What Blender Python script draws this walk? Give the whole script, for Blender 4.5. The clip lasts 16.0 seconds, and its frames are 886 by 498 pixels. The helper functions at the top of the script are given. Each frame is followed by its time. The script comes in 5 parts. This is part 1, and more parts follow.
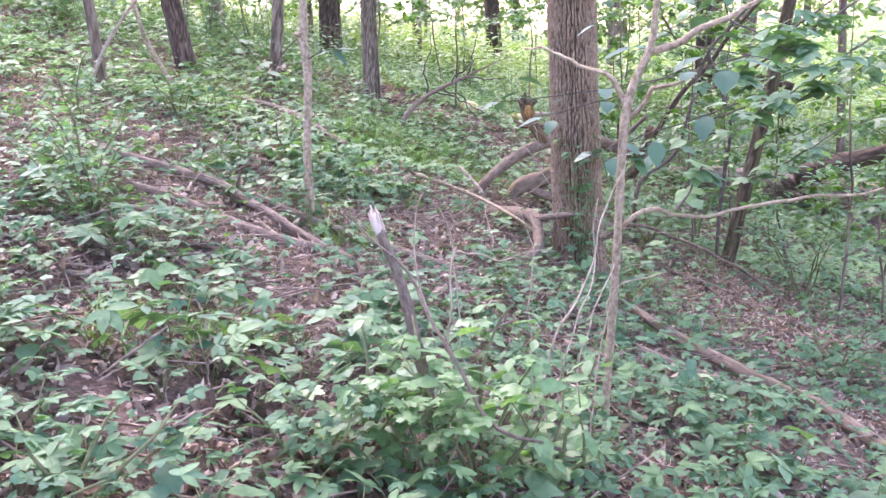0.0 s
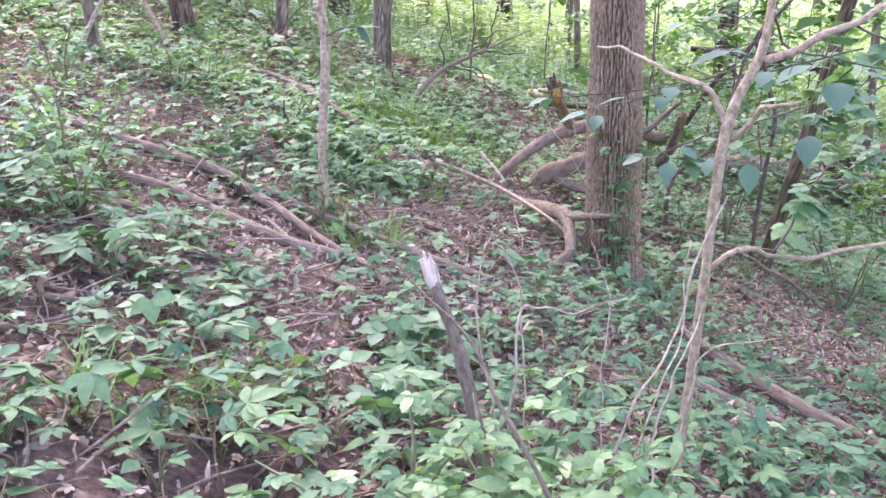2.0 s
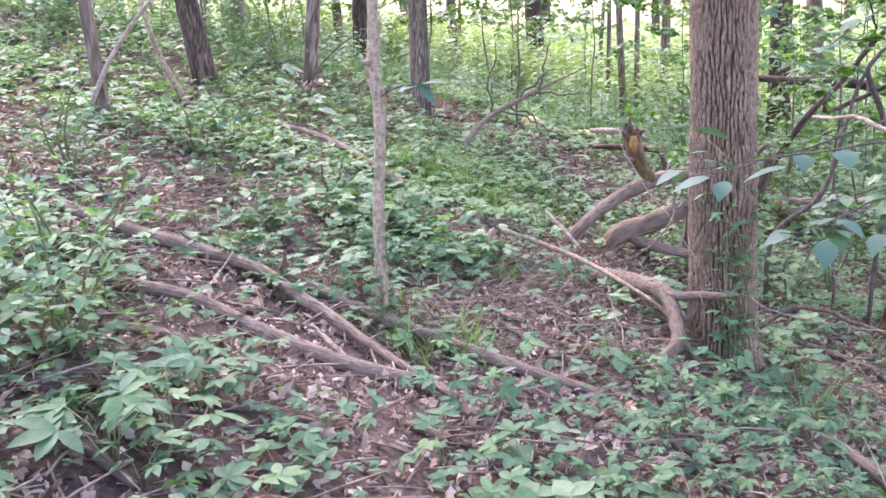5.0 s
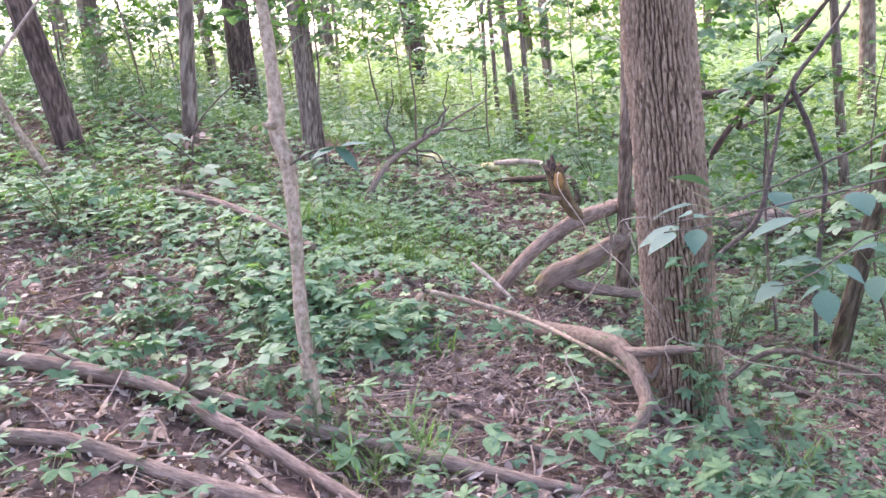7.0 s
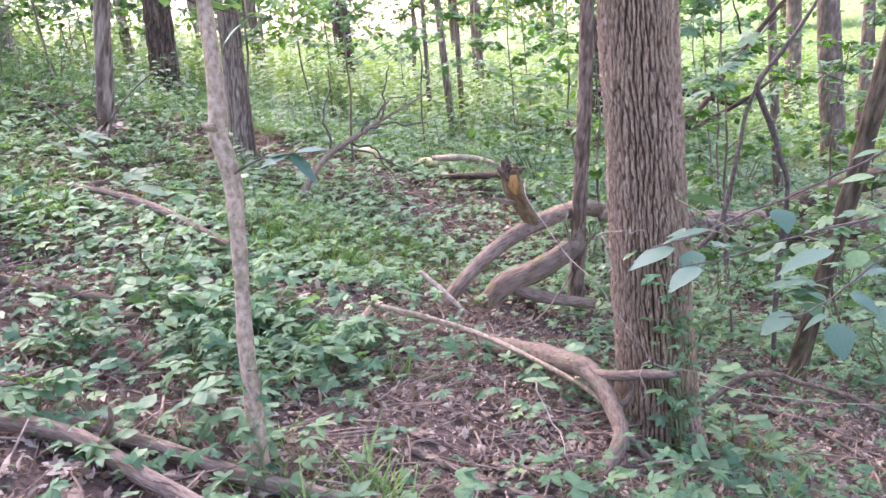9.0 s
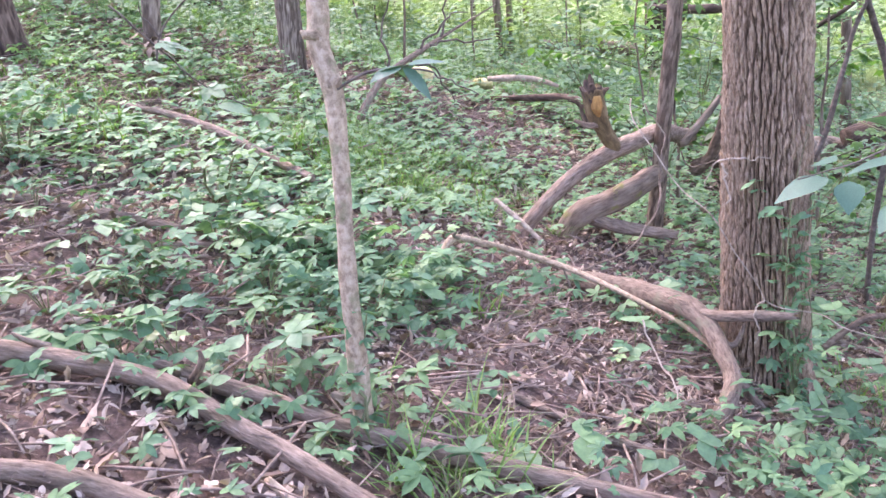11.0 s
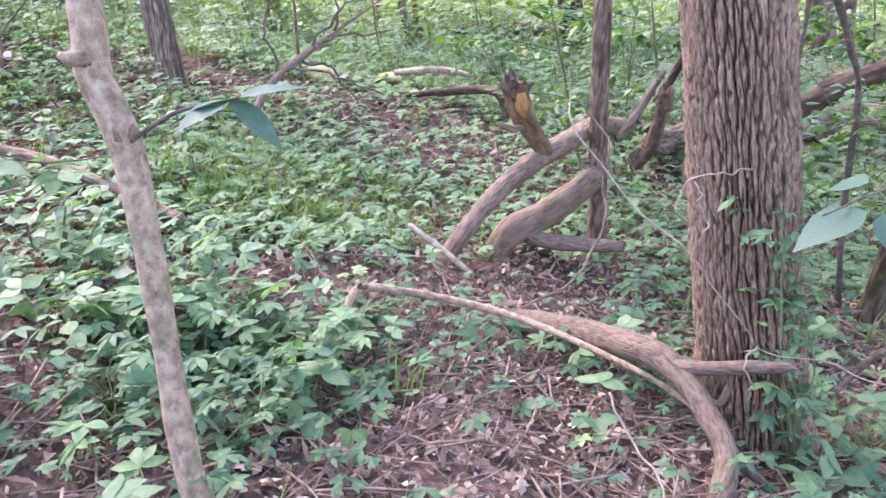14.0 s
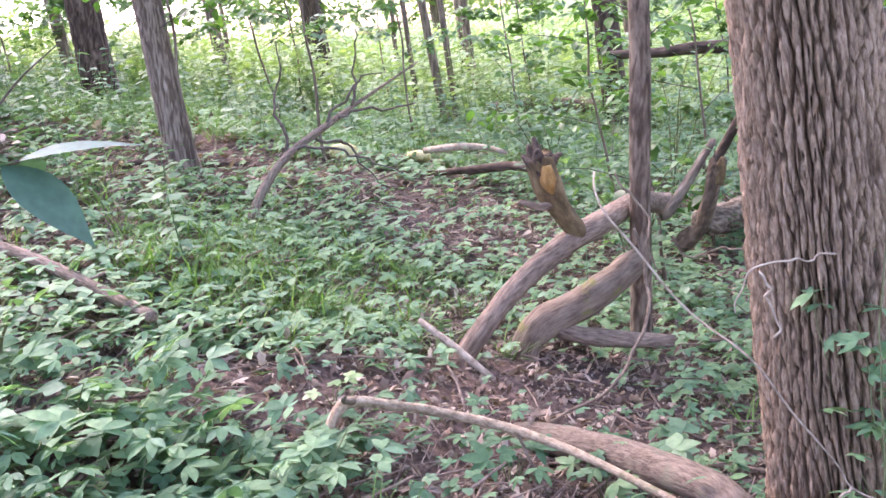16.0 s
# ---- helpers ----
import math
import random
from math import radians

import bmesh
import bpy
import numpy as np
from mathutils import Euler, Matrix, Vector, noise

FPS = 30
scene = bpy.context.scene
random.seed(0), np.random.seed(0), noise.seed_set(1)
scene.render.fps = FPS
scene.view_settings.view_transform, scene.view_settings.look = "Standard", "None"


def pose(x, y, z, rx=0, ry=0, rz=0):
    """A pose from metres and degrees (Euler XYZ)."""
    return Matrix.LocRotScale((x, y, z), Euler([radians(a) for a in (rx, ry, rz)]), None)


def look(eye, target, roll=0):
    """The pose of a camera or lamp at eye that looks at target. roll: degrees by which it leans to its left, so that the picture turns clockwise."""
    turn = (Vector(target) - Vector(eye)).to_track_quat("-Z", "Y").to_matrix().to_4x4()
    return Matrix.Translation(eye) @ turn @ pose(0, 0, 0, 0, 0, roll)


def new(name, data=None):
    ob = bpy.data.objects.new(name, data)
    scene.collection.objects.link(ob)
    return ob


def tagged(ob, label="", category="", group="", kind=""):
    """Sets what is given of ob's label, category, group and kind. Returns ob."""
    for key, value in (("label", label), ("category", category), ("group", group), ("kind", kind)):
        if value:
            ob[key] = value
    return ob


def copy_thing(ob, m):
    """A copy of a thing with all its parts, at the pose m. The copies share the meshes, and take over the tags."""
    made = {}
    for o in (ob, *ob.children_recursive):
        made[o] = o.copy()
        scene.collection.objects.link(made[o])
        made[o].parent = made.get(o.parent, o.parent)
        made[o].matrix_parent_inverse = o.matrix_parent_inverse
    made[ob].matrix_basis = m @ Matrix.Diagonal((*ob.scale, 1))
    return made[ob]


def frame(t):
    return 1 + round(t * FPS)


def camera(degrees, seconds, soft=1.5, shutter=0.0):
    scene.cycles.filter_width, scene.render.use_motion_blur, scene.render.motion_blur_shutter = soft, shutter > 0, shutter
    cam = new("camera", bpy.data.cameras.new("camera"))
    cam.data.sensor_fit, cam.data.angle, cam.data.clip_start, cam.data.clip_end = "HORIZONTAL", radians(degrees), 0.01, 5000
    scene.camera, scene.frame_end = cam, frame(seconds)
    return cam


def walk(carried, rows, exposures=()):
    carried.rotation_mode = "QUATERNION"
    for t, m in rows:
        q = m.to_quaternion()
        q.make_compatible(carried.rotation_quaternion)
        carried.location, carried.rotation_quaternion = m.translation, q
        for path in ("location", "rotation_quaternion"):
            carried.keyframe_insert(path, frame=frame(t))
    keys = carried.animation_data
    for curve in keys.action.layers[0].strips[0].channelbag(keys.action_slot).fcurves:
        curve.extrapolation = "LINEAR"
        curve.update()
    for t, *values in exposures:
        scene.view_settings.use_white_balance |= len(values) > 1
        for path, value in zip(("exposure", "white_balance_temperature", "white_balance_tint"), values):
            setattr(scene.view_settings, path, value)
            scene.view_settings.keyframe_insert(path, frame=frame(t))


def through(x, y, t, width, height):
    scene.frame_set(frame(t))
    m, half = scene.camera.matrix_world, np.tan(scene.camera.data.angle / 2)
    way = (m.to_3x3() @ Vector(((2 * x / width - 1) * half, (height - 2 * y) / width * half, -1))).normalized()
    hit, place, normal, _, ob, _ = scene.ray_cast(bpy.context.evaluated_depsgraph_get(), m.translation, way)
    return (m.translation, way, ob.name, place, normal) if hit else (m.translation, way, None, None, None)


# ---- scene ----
cam = camera(53.2, 16.0, soft=1.55)
PATH = [
    (0, (0.103, -0.016, 1.499), (0.045, 1.931, 1.046), -3.7),
    (0.5, (-0.052, 0.109, 1.552), (-0.079, 2.032, 1.001), -1.1),
    (1, (-0.095, 0.249, 1.597), (-0.15, 2.166, 1.031), -0.9),
    (1.5, (-0.064, 0.439, 1.61), (-0.126, 2.356, 1.044), -0.9),
    (2, (-0.124, 0.65, 1.633), (-0.167, 2.576, 1.094), -1.6),
    (2.5, (-0.187, 0.816, 1.651), (-0.206, 2.748, 1.137), -1.7),
    (3, (-0.19, 0.949, 1.636), (-0.231, 2.887, 1.144), -3.1),
    (3.5, (-0.197, 1.055, 1.637), (-0.298, 2.983, 1.113), -3.7),
    (4, (-0.262, 1.223, 1.648), (-0.374, 3.15, 1.124), -3.9),
    (4.2, (-0.328, 1.361, 1.688), (-0.434, 3.289, 1.168), -3.8),
    (6.3, (-0.535, 2.292, 1.753), (-0.486, 4.25, 1.348), -8.0),
    (6.5, (-0.571, 2.391, 1.775), (-0.449, 4.342, 1.35), -8.0),
    (7, (-0.641, 2.523, 1.811), (-0.483, 4.469, 1.378), -7.8),
    (7.5, (-0.682, 2.691, 1.856), (-0.508, 4.636, 1.424), -7.7),
    (8, (-0.713, 2.826, 1.859), (-0.49, 4.766, 1.426), -7.0),
    (8.5, (-0.705, 2.927, 1.854), (-0.417, 4.852, 1.391), -6.5),
    (9, (-0.756, 3.038, 1.853), (-0.425, 4.951, 1.372), -6.2),
    (9.5, (-0.883, 3.132, 1.851), (-0.556, 5.033, 1.322), -5.9),
    (9.7, (-0.926, 3.147, 1.847), (-0.68, 5.056, 1.303), -6.1),
    (11.8, (-1.007, 3.755, 1.797), (-0.732, 5.603, 1.085), -7.3),
    (12, (-0.998, 3.835, 1.839), (-0.721, 5.676, 1.107), -8.4),
    (12.5, (-0.873, 4.0, 1.795), (-0.562, 5.833, 1.057), -8.0),
    (13, (-0.83, 4.09, 1.809), (-0.495, 5.925, 1.088), -7.8),
    (13.5, (-0.769, 4.252, 1.778), (-0.406, 6.095, 1.093), -8.8),
    (14, (-0.734, 4.392, 1.744), (-0.333, 6.227, 1.056), -9.3),
    (14.5, (-0.582, 4.511, 1.706), (-0.167, 6.385, 1.145), -12.8),
    (15, (-0.521, 4.606, 1.695), (-0.12, 6.497, 1.184), -12.4),
    (15.5, (-0.513, 4.803, 1.611), (-0.149, 6.709, 1.128), -11.5),
    (16, (-0.426, 4.976, 1.569), (-0.095, 6.884, 1.071), -10.7),
]
KELVIN, TINT = 6230, 36
EXPOSURES = [(0.0, 2.9), (4.0, 2.86), (7.0, 2.76), (9.5, 2.84), (11.8, 3.06), (13.0, 3.02), (14.5, 2.9), (16.0, 2.86)]
walk(cam, [(t, look(eye, target, roll)) for t, eye, target, roll in PATH], [(t, stops, KELVIN, TINT) for t, stops in EXPOSURES])

# ---- light ----
SUN_ELEVATION, SUN_AZIMUTH = 52.0, -25.0  # azimuth from +y towards +x
world = bpy.data.worlds.new("sky")
scene.world = world
world.use_nodes = True
sky = world.node_tree.nodes.new("ShaderNodeTexSky")
sky.sky_type = "NISHITA"
sky.sun_disc = False
sky.sun_elevation = radians(SUN_ELEVATION)
sky.sun_rotation = radians(SUN_AZIMUTH)
sky.air_density, sky.dust_density, sky.ozone_density = 1.0, 3.0, 1.0
back = world.node_tree.nodes["Background"]
back.inputs["Strength"].default_value = 0.19
world.node_tree.links.new(sky.outputs[0], back.inputs["Color"])
sun = new("sun", bpy.data.lights.new("sun", "SUN"))
sun.data.energy, sun.data.angle, sun.data.color = 1.3, radians(30), (1.0, 0.96, 0.88)
ce = math.cos(radians(SUN_ELEVATION))
sun_way = Vector((math.sin(radians(SUN_AZIMUTH)) * ce, math.cos(radians(SUN_AZIMUTH)) * ce, math.sin(radians(SUN_ELEVATION))))
sun.matrix_world = look(sun_way * 60, (0, 0, 0))


# ---- materials ----
def material(name):
    m = bpy.data.materials.new(name)
    m.use_nodes = True
    return m, m.node_tree.nodes, m.node_tree.links, m.node_tree.nodes["Principled BSDF"]


def ramp(nodes, stops):
    r = nodes.new("ShaderNodeValToRGB")
    el = r.color_ramp.elements
    while len(el) < len(stops):
        el.new(0.5)
    for e, (p, c) in zip(el, stops):
        e.position, e.color = p, (*c, 1)
    return r


def noise_node(nodes, links, coords, scale, detail=5, stretch=None, rough=0.6):
    n = nodes.new("ShaderNodeTexNoise")
    n.inputs["Scale"].default_value, n.inputs["Detail"].default_value, n.inputs["Roughness"].default_value = scale, detail, rough
    if stretch:
        m = nodes.new("ShaderNodeMapping")
        m.inputs["Scale"].default_value = stretch
        links.new(coords, m.inputs[0])
        coords = m.outputs[0]
    links.new(coords, n.inputs["Vector"])
    return n


def mix_colour(nodes, links, fac, a, b, mode="MIX"):
    m = nodes.new("ShaderNodeMix")
    m.data_type, m.blend_type = "RGBA", mode
    for value, slot in ((fac, 0), (a, 6), (b, 7)):
        if isinstance(value, (int, float)):
            m.inputs[slot].default_value = value
        elif isinstance(value, tuple):
            m.inputs[slot].default_value = (*value, 1)
        else:
            links.new(value, m.inputs[slot])
    return m.outputs[2]


def bark(name, dark, mid, light, stretch=(1, 1, 0.15), scale=22, bump=0.6, lichen=None, rough=0.92, plates=False, along=True, furrow_shade=0.55):
    m, nodes, links, bsdf = material(name)
    if along:
        # the wood's own grain: across its girth and along its length, in metres
        tc = nodes.new("ShaderNodeAttribute")
        tc.attribute_name = "grain"
        tc = tc.outputs["Vector"]
    else:
        tc = nodes.new("ShaderNodeTexCoord").outputs["Object"]
    grain = noise_node(nodes, links, tc, scale, 7, stretch, 0.65)
    blot = noise_node(nodes, links, tc, 3.5, 4)
    col = ramp(nodes, [(0.3, dark), (0.5, mid), (0.72, light)])
    links.new(grain.outputs[0], col.inputs[0])
    tone = ramp(nodes, [(0.3, (0.8, 0.78, 0.76)), (0.7, (1.12, 1.1, 1.08))])
    links.new(blot.outputs[0], tone.inputs[0])
    out = mix_colour(nodes, links, 1.0, col.outputs[0], tone.outputs[0], "MULTIPLY")
    height = grain.outputs[0]
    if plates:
        # weathered ridges over redder furrows, darkened to put their shade into the colour
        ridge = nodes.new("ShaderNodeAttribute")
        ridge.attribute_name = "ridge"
        tint = ramp(nodes, [(0.0, (furrow_shade, furrow_shade * 0.88, furrow_shade * 0.8)), (0.5, (0.62, 0.58, 0.54)), (0.85, (1.18, 1.16, 1.13))])
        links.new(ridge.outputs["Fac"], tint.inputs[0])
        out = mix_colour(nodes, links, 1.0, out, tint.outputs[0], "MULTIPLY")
    if lichen:
        spots = noise_node(nodes, links, tc, 9, 6)
        mask = ramp(nodes, [(0.56, (0, 0, 0)), (0.66, (0.8, 0.8, 0.8))])
        links.new(spots.outputs[0], mask.inputs[0])
        out = mix_colour(nodes, links, mask.outputs[0], out, lichen)
    links.new(out, bsdf.inputs["Base Color"])
    bsdf.inputs["Roughness"].default_value = rough
    bsdf.inputs["Specular IOR Level"].default_value = 0.25
    b = nodes.new("ShaderNodeBump")
    b.inputs["Strength"].default_value, b.inputs["Distance"].default_value = bump, 0.012
    links.new(height, b.inputs["Height"])
    links.new(b.outputs[0], bsdf.inputs["Normal"])
    return m


def foliage(name, colours, through=0.35, gloss=0.42, island=True, spec=0.5):
    """Leaves: each one its own tint, veined, with light passing through."""
    m, nodes, links, bsdf = material(name)
    if island:
        pick = nodes.new("ShaderNodeNewGeometry").outputs["Random Per Island"]
    else:
        pick = nodes.new("ShaderNodeObjectInfo").outputs["Random"]
    tint = ramp(nodes, [(i / max(1, len(colours) - 1), c) for i, c in enumerate(colours)])
    links.new(pick, tint.inputs[0])
    tc = nodes.new("ShaderNodeTexCoord").outputs["Object"]
    spots = noise_node(nodes, links, tc, 40, 3)
    shade = ramp(nodes, [(0.3, (0.75, 0.78, 0.75)), (0.7, (1.15, 1.15, 1.1))])
    links.new(spots.outputs[0], shade.inputs[0])
    col = mix_colour(nodes, links, 1.0, tint.outputs[0], shade.outputs[0], "MULTIPLY")
    links.new(col, bsdf.inputs["Base Color"])
    bsdf.inputs["Roughness"].default_value = gloss
    bsdf.inputs["Specular IOR Level"].default_value = spec
    trans = nodes.new("ShaderNodeBsdfTranslucent")
    warm = mix_colour(nodes, links, 1.0, col, (1.15, 1.3, 0.6), "MULTIPLY")
    links.new(warm, trans.inputs[0])
    mix = nodes.new("ShaderNodeMixShader")
    mix.inputs[0].default_value = through
    links.new(bsdf.outputs[0], mix.inputs[1])
    links.new(trans.outputs[0], mix.inputs[2])
    links.new(mix.outputs[0], nodes["Material Output"].inputs["Surface"])
    return m


def soil():
    m, nodes, links, bsdf = material("forest_soil")
    tc = nodes.new("ShaderNodeTexCoord").outputs["Object"]
    fine = noise_node(nodes, links, tc, 30, 8, None, 0.7)
    broad = noise_node(nodes, links, tc, 1.6, 5)
    col = ramp(nodes, [(0.3, (0.045, 0.032, 0.027)), (0.48, (0.11, 0.077, 0.063)), (0.62, (0.19, 0.135, 0.112)), (0.76, (0.3, 0.225, 0.19))])
    links.new(fine.outputs[0], col.inputs[0])
    tone = ramp(nodes, [(0.35, (0.62, 0.6, 0.6)), (0.65, (1.2, 1.12, 1.08))])
    links.new(broad.outputs[0], tone.inputs[0])
    earth = mix_colour(nodes, links, 1.0, col.outputs[0], tone.outputs[0], "MULTIPLY")
    # grass takes over towards the meadow
    sep = nodes.new("ShaderNodeSeparateXYZ")
    links.new(tc, sep.inputs[0])
    far = nodes.new("ShaderNodeMapRange")
    far.inputs[1].default_value, far.inputs[2].default_value = 14.0, 19.0
    links.new(sep.outputs[1], far.inputs[0])
    grass = ramp(nodes, [(0.3, (0.06, 0.11, 0.025)), (0.7, (0.16, 0.24, 0.06))])
    links.new(fine.outputs[0], grass.inputs[0])
    links.new(mix_colour(nodes, links, far.outputs[0], earth, grass.outputs[0]), bsdf.inputs["Base Color"])
    bsdf.inputs["Roughness"].default_value = 0.95
    bsdf.inputs["Specular IOR Level"].default_value = 0.15
    b = nodes.new("ShaderNodeBump")
    b.inputs["Strength"].default_value, b.inputs["Distance"].default_value = 0.9, 0.02
    links.new(fine.outputs[0], b.inputs["Height"])
    links.new(b.outputs[0], bsdf.inputs["Normal"])
    return m


SOIL = soil()
OAK_BARK = bark("oak_bark", (0.14, 0.09, 0.058), (0.33, 0.232, 0.158), (0.5, 0.38, 0.28), (1, 1, 0.3), 95, 1.0, plates=True, furrow_shade=0.17)
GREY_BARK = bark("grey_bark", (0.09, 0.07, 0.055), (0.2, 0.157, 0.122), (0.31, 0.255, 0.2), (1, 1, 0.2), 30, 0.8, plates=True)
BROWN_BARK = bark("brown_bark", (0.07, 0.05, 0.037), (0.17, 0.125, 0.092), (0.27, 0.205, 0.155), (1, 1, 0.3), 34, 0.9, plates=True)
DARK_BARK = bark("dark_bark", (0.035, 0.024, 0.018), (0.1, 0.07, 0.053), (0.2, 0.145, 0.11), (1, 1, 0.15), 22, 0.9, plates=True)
PALE_BARK = bark("pale_bark", (0.15, 0.105, 0.065), (0.35, 0.26, 0.172), (0.53, 0.425, 0.305), (1, 1, 0.75), 46, 1.0, (0.17, 0.165, 0.08))
DEAD_WOOD = bark("weathered_wood", (0.08, 0.056, 0.04), (0.19, 0.14, 0.104), (0.29, 0.225, 0.173), (1, 1, 0.3), 85, 1.0, (0.17, 0.15, 0.1))
LOG_WOOD = bark("log_bark", (0.095, 0.066, 0.047), (0.235, 0.168, 0.124), (0.37, 0.28, 0.215), (1, 1, 0.22), 75, 1.0)
# tan-grey bark, lightened to put the distant haze into its colour
HAZY_BARK = bark("hazy_trunk_bark", (0.11, 0.085, 0.062), (0.23, 0.18, 0.135), (0.33, 0.27, 0.21), (1, 1, 0.2), 24, 0.8, plates=True)
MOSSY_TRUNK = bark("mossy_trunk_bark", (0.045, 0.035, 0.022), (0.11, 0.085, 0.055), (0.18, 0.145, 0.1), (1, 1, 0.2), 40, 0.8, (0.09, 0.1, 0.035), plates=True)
MOSSY_WOOD = bark("mossy_log_bark", (0.085, 0.06, 0.042), (0.2, 0.145, 0.105), (0.3, 0.23, 0.172), (1, 1, 0.2), 45, 0.9, (0.17, 0.16, 0.045))
ROTTEN_WOOD = bark("rotten_orange_wood", (0.05, 0.034, 0.02), (0.16, 0.108, 0.055), (0.3, 0.215, 0.115), (1, 1, 0.4), 22, 0.9)
YELLOW_ROT = bark("orange_rot", (0.16, 0.08, 0.03), (0.36, 0.19, 0.06), (0.5, 0.3, 0.12), (1, 1, 0.4), 30, 0.9)
SPLINTER = bark("fresh_splintered_wood", (0.34, 0.25, 0.19), (0.52, 0.42, 0.34), (0.66, 0.56, 0.48), (1, 1, 0.1), 40, 0.6)
YELLOW_WOOD = bark("yellow_punky_wood", (0.4, 0.33, 0.12), (0.62, 0.54, 0.26), (0.78, 0.7, 0.45), (1, 1, 1), 16, 0.7)
PALE_TWIG = bark("bleached_twig", (0.2, 0.15, 0.105), (0.38, 0.3, 0.225), (0.52, 0.43, 0.34), (1, 1, 1), 30, 0.3)
DARK_TWIG = bark("dark_twig", (0.05, 0.04, 0.032), (0.11, 0.085, 0.068), (0.19, 0.15, 0.12), (1, 1, 1), 30, 0.3)
CREEPER = foliage("creeper_leaf", [(0.065, 0.135, 0.07), (0.1, 0.19, 0.1), (0.14, 0.235, 0.115), (0.08, 0.165, 0.1)], 0.32, 0.58, True, 0.25)
# light herb greens, with the slope's brighter light put into the colour
LIT_CREEPER = foliage("lit_creeper_leaf", [(0.12, 0.215, 0.115), (0.17, 0.285, 0.145), (0.225, 0.335, 0.17), (0.14, 0.25, 0.155)], 0.36, 0.58, True, 0.32)
CREEPER_ONE = foliage("creeper_leaf_single", [(0.07, 0.145, 0.075), (0.11, 0.2, 0.1), (0.15, 0.245, 0.11), (0.075, 0.16, 0.095)], 0.32, 0.56, False, 0.24)
BROAD = foliage("broad_leaf", [(0.085, 0.155, 0.085), (0.125, 0.215, 0.115), (0.18, 0.275, 0.135)], 0.4, 0.5, True, 0.42)
BRIGHT = foliage("bright_shrub_leaf", [(0.11, 0.205, 0.09), (0.15, 0.26, 0.11), (0.2, 0.31, 0.13)], 0.4, 0.42, True, 0.5)
BROAD_ONE = foliage("broad_leaf_single", [(0.09, 0.175, 0.095), (0.13, 0.225, 0.115), (0.17, 0.275, 0.125)], 0.35, 0.5, False, 0.4)
BIG_LEAF = foliage("large_blue_green_leaf", [(0.06, 0.125, 0.085), (0.085, 0.16, 0.105)], 0.24, 0.55, False, 0.4)
GRASS = foliage("grass_blade", [(0.08, 0.15, 0.03), (0.14, 0.25, 0.055), (0.19, 0.29, 0.08)], 0.35, 0.5)
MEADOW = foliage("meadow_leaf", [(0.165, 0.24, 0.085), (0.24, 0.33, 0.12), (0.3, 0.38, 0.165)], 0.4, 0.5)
CROWN = foliage("crown_leaf", [(0.045, 0.1, 0.025), (0.08, 0.17, 0.035), (0.12, 0.22, 0.05)], 0.45, 0.45)
LITTER = foliage("dead_leaf", [(0.1, 0.062, 0.046), (0.2, 0.13, 0.1), (0.31, 0.22, 0.175), (0.5, 0.39, 0.325), (0.15, 0.085, 0.062)], 0.12, 0.7, True, 0.3)
STEM = bark("green_stem", (0.1, 0.12, 0.05), (0.16, 0.17, 0.08), (0.24, 0.22, 0.12), (1, 1, 1), 30, 0.2, along=False)
FINE_TWIG = bark("fine_twig", (0.09, 0.065, 0.05), (0.22, 0.16, 0.125), (0.36, 0.28, 0.23), (1, 1, 1), 24, 0.3, along=False)


# ---- ground ----
def ease(t):
    t = np.clip(t, 0, 1)
    return t * t * (3 - 2 * t)


def ground(x, y):
    """Height of the hillside: it rises to the left and ahead, and drops to a hollow on the right."""
    x, y = np.asarray(x, float), np.asarray(y, float)
    base = np.where(y < 5.8, -0.018 + 0.005 * np.clip(5.8 - y, 0, 6) ** 2, np.where(y < 13, -0.018 + 0.0112 * (y - 5.8) ** 2, 0.5626 + 0.03 * np.clip(y - 13, 0, 40)))
    slope = 0.36 - 0.16 * ease((y - 11) / 14)
    lumps = 0.022 * np.sin(2.3 * x + 1.1 * y) + 0.018 * np.sin(3.7 * y - 1.9 * x + 1.0) + 0.012 * np.sin(7.1 * x + 0.5) * np.sin(6.3 * y)
    return base - slope * 8 * np.tanh(x / 8) + lumps


def gz(x, y):
    return float(ground(x, y))


def fast_mesh(name, verts, quads, mat, smooth=True):
    """A mesh from arrays of corners (n, 3) and quads (m, 4)."""
    me = bpy.data.meshes.new(name)
    me.vertices.add(len(verts))
    me.vertices.foreach_set("co", np.ascontiguousarray(verts, np.float32).ravel())
    me.loops.add(quads.size)
    me.loops.foreach_set("vertex_index", quads.astype(np.int32).ravel())
    me.polygons.add(len(quads))
    me.polygons.foreach_set("loop_start", np.arange(0, quads.size, 4, dtype=np.int32))
    me.polygons.foreach_set("use_smooth", np.full(len(quads), smooth))
    me.materials.append(mat)
    me.update(calc_edges=True)
    return me


def part(name, me, parent, label="", at=None):
    ob = new(name, me)
    ob.parent = parent
    if at is not None:
        ob.matrix_local = at
    if label:
        tagged(ob, label)
    return ob


def thing(name, place, label, category, group="", kind=""):
    ob = new(name)
    ob.location = place
    return tagged(ob, label, category, group, kind)


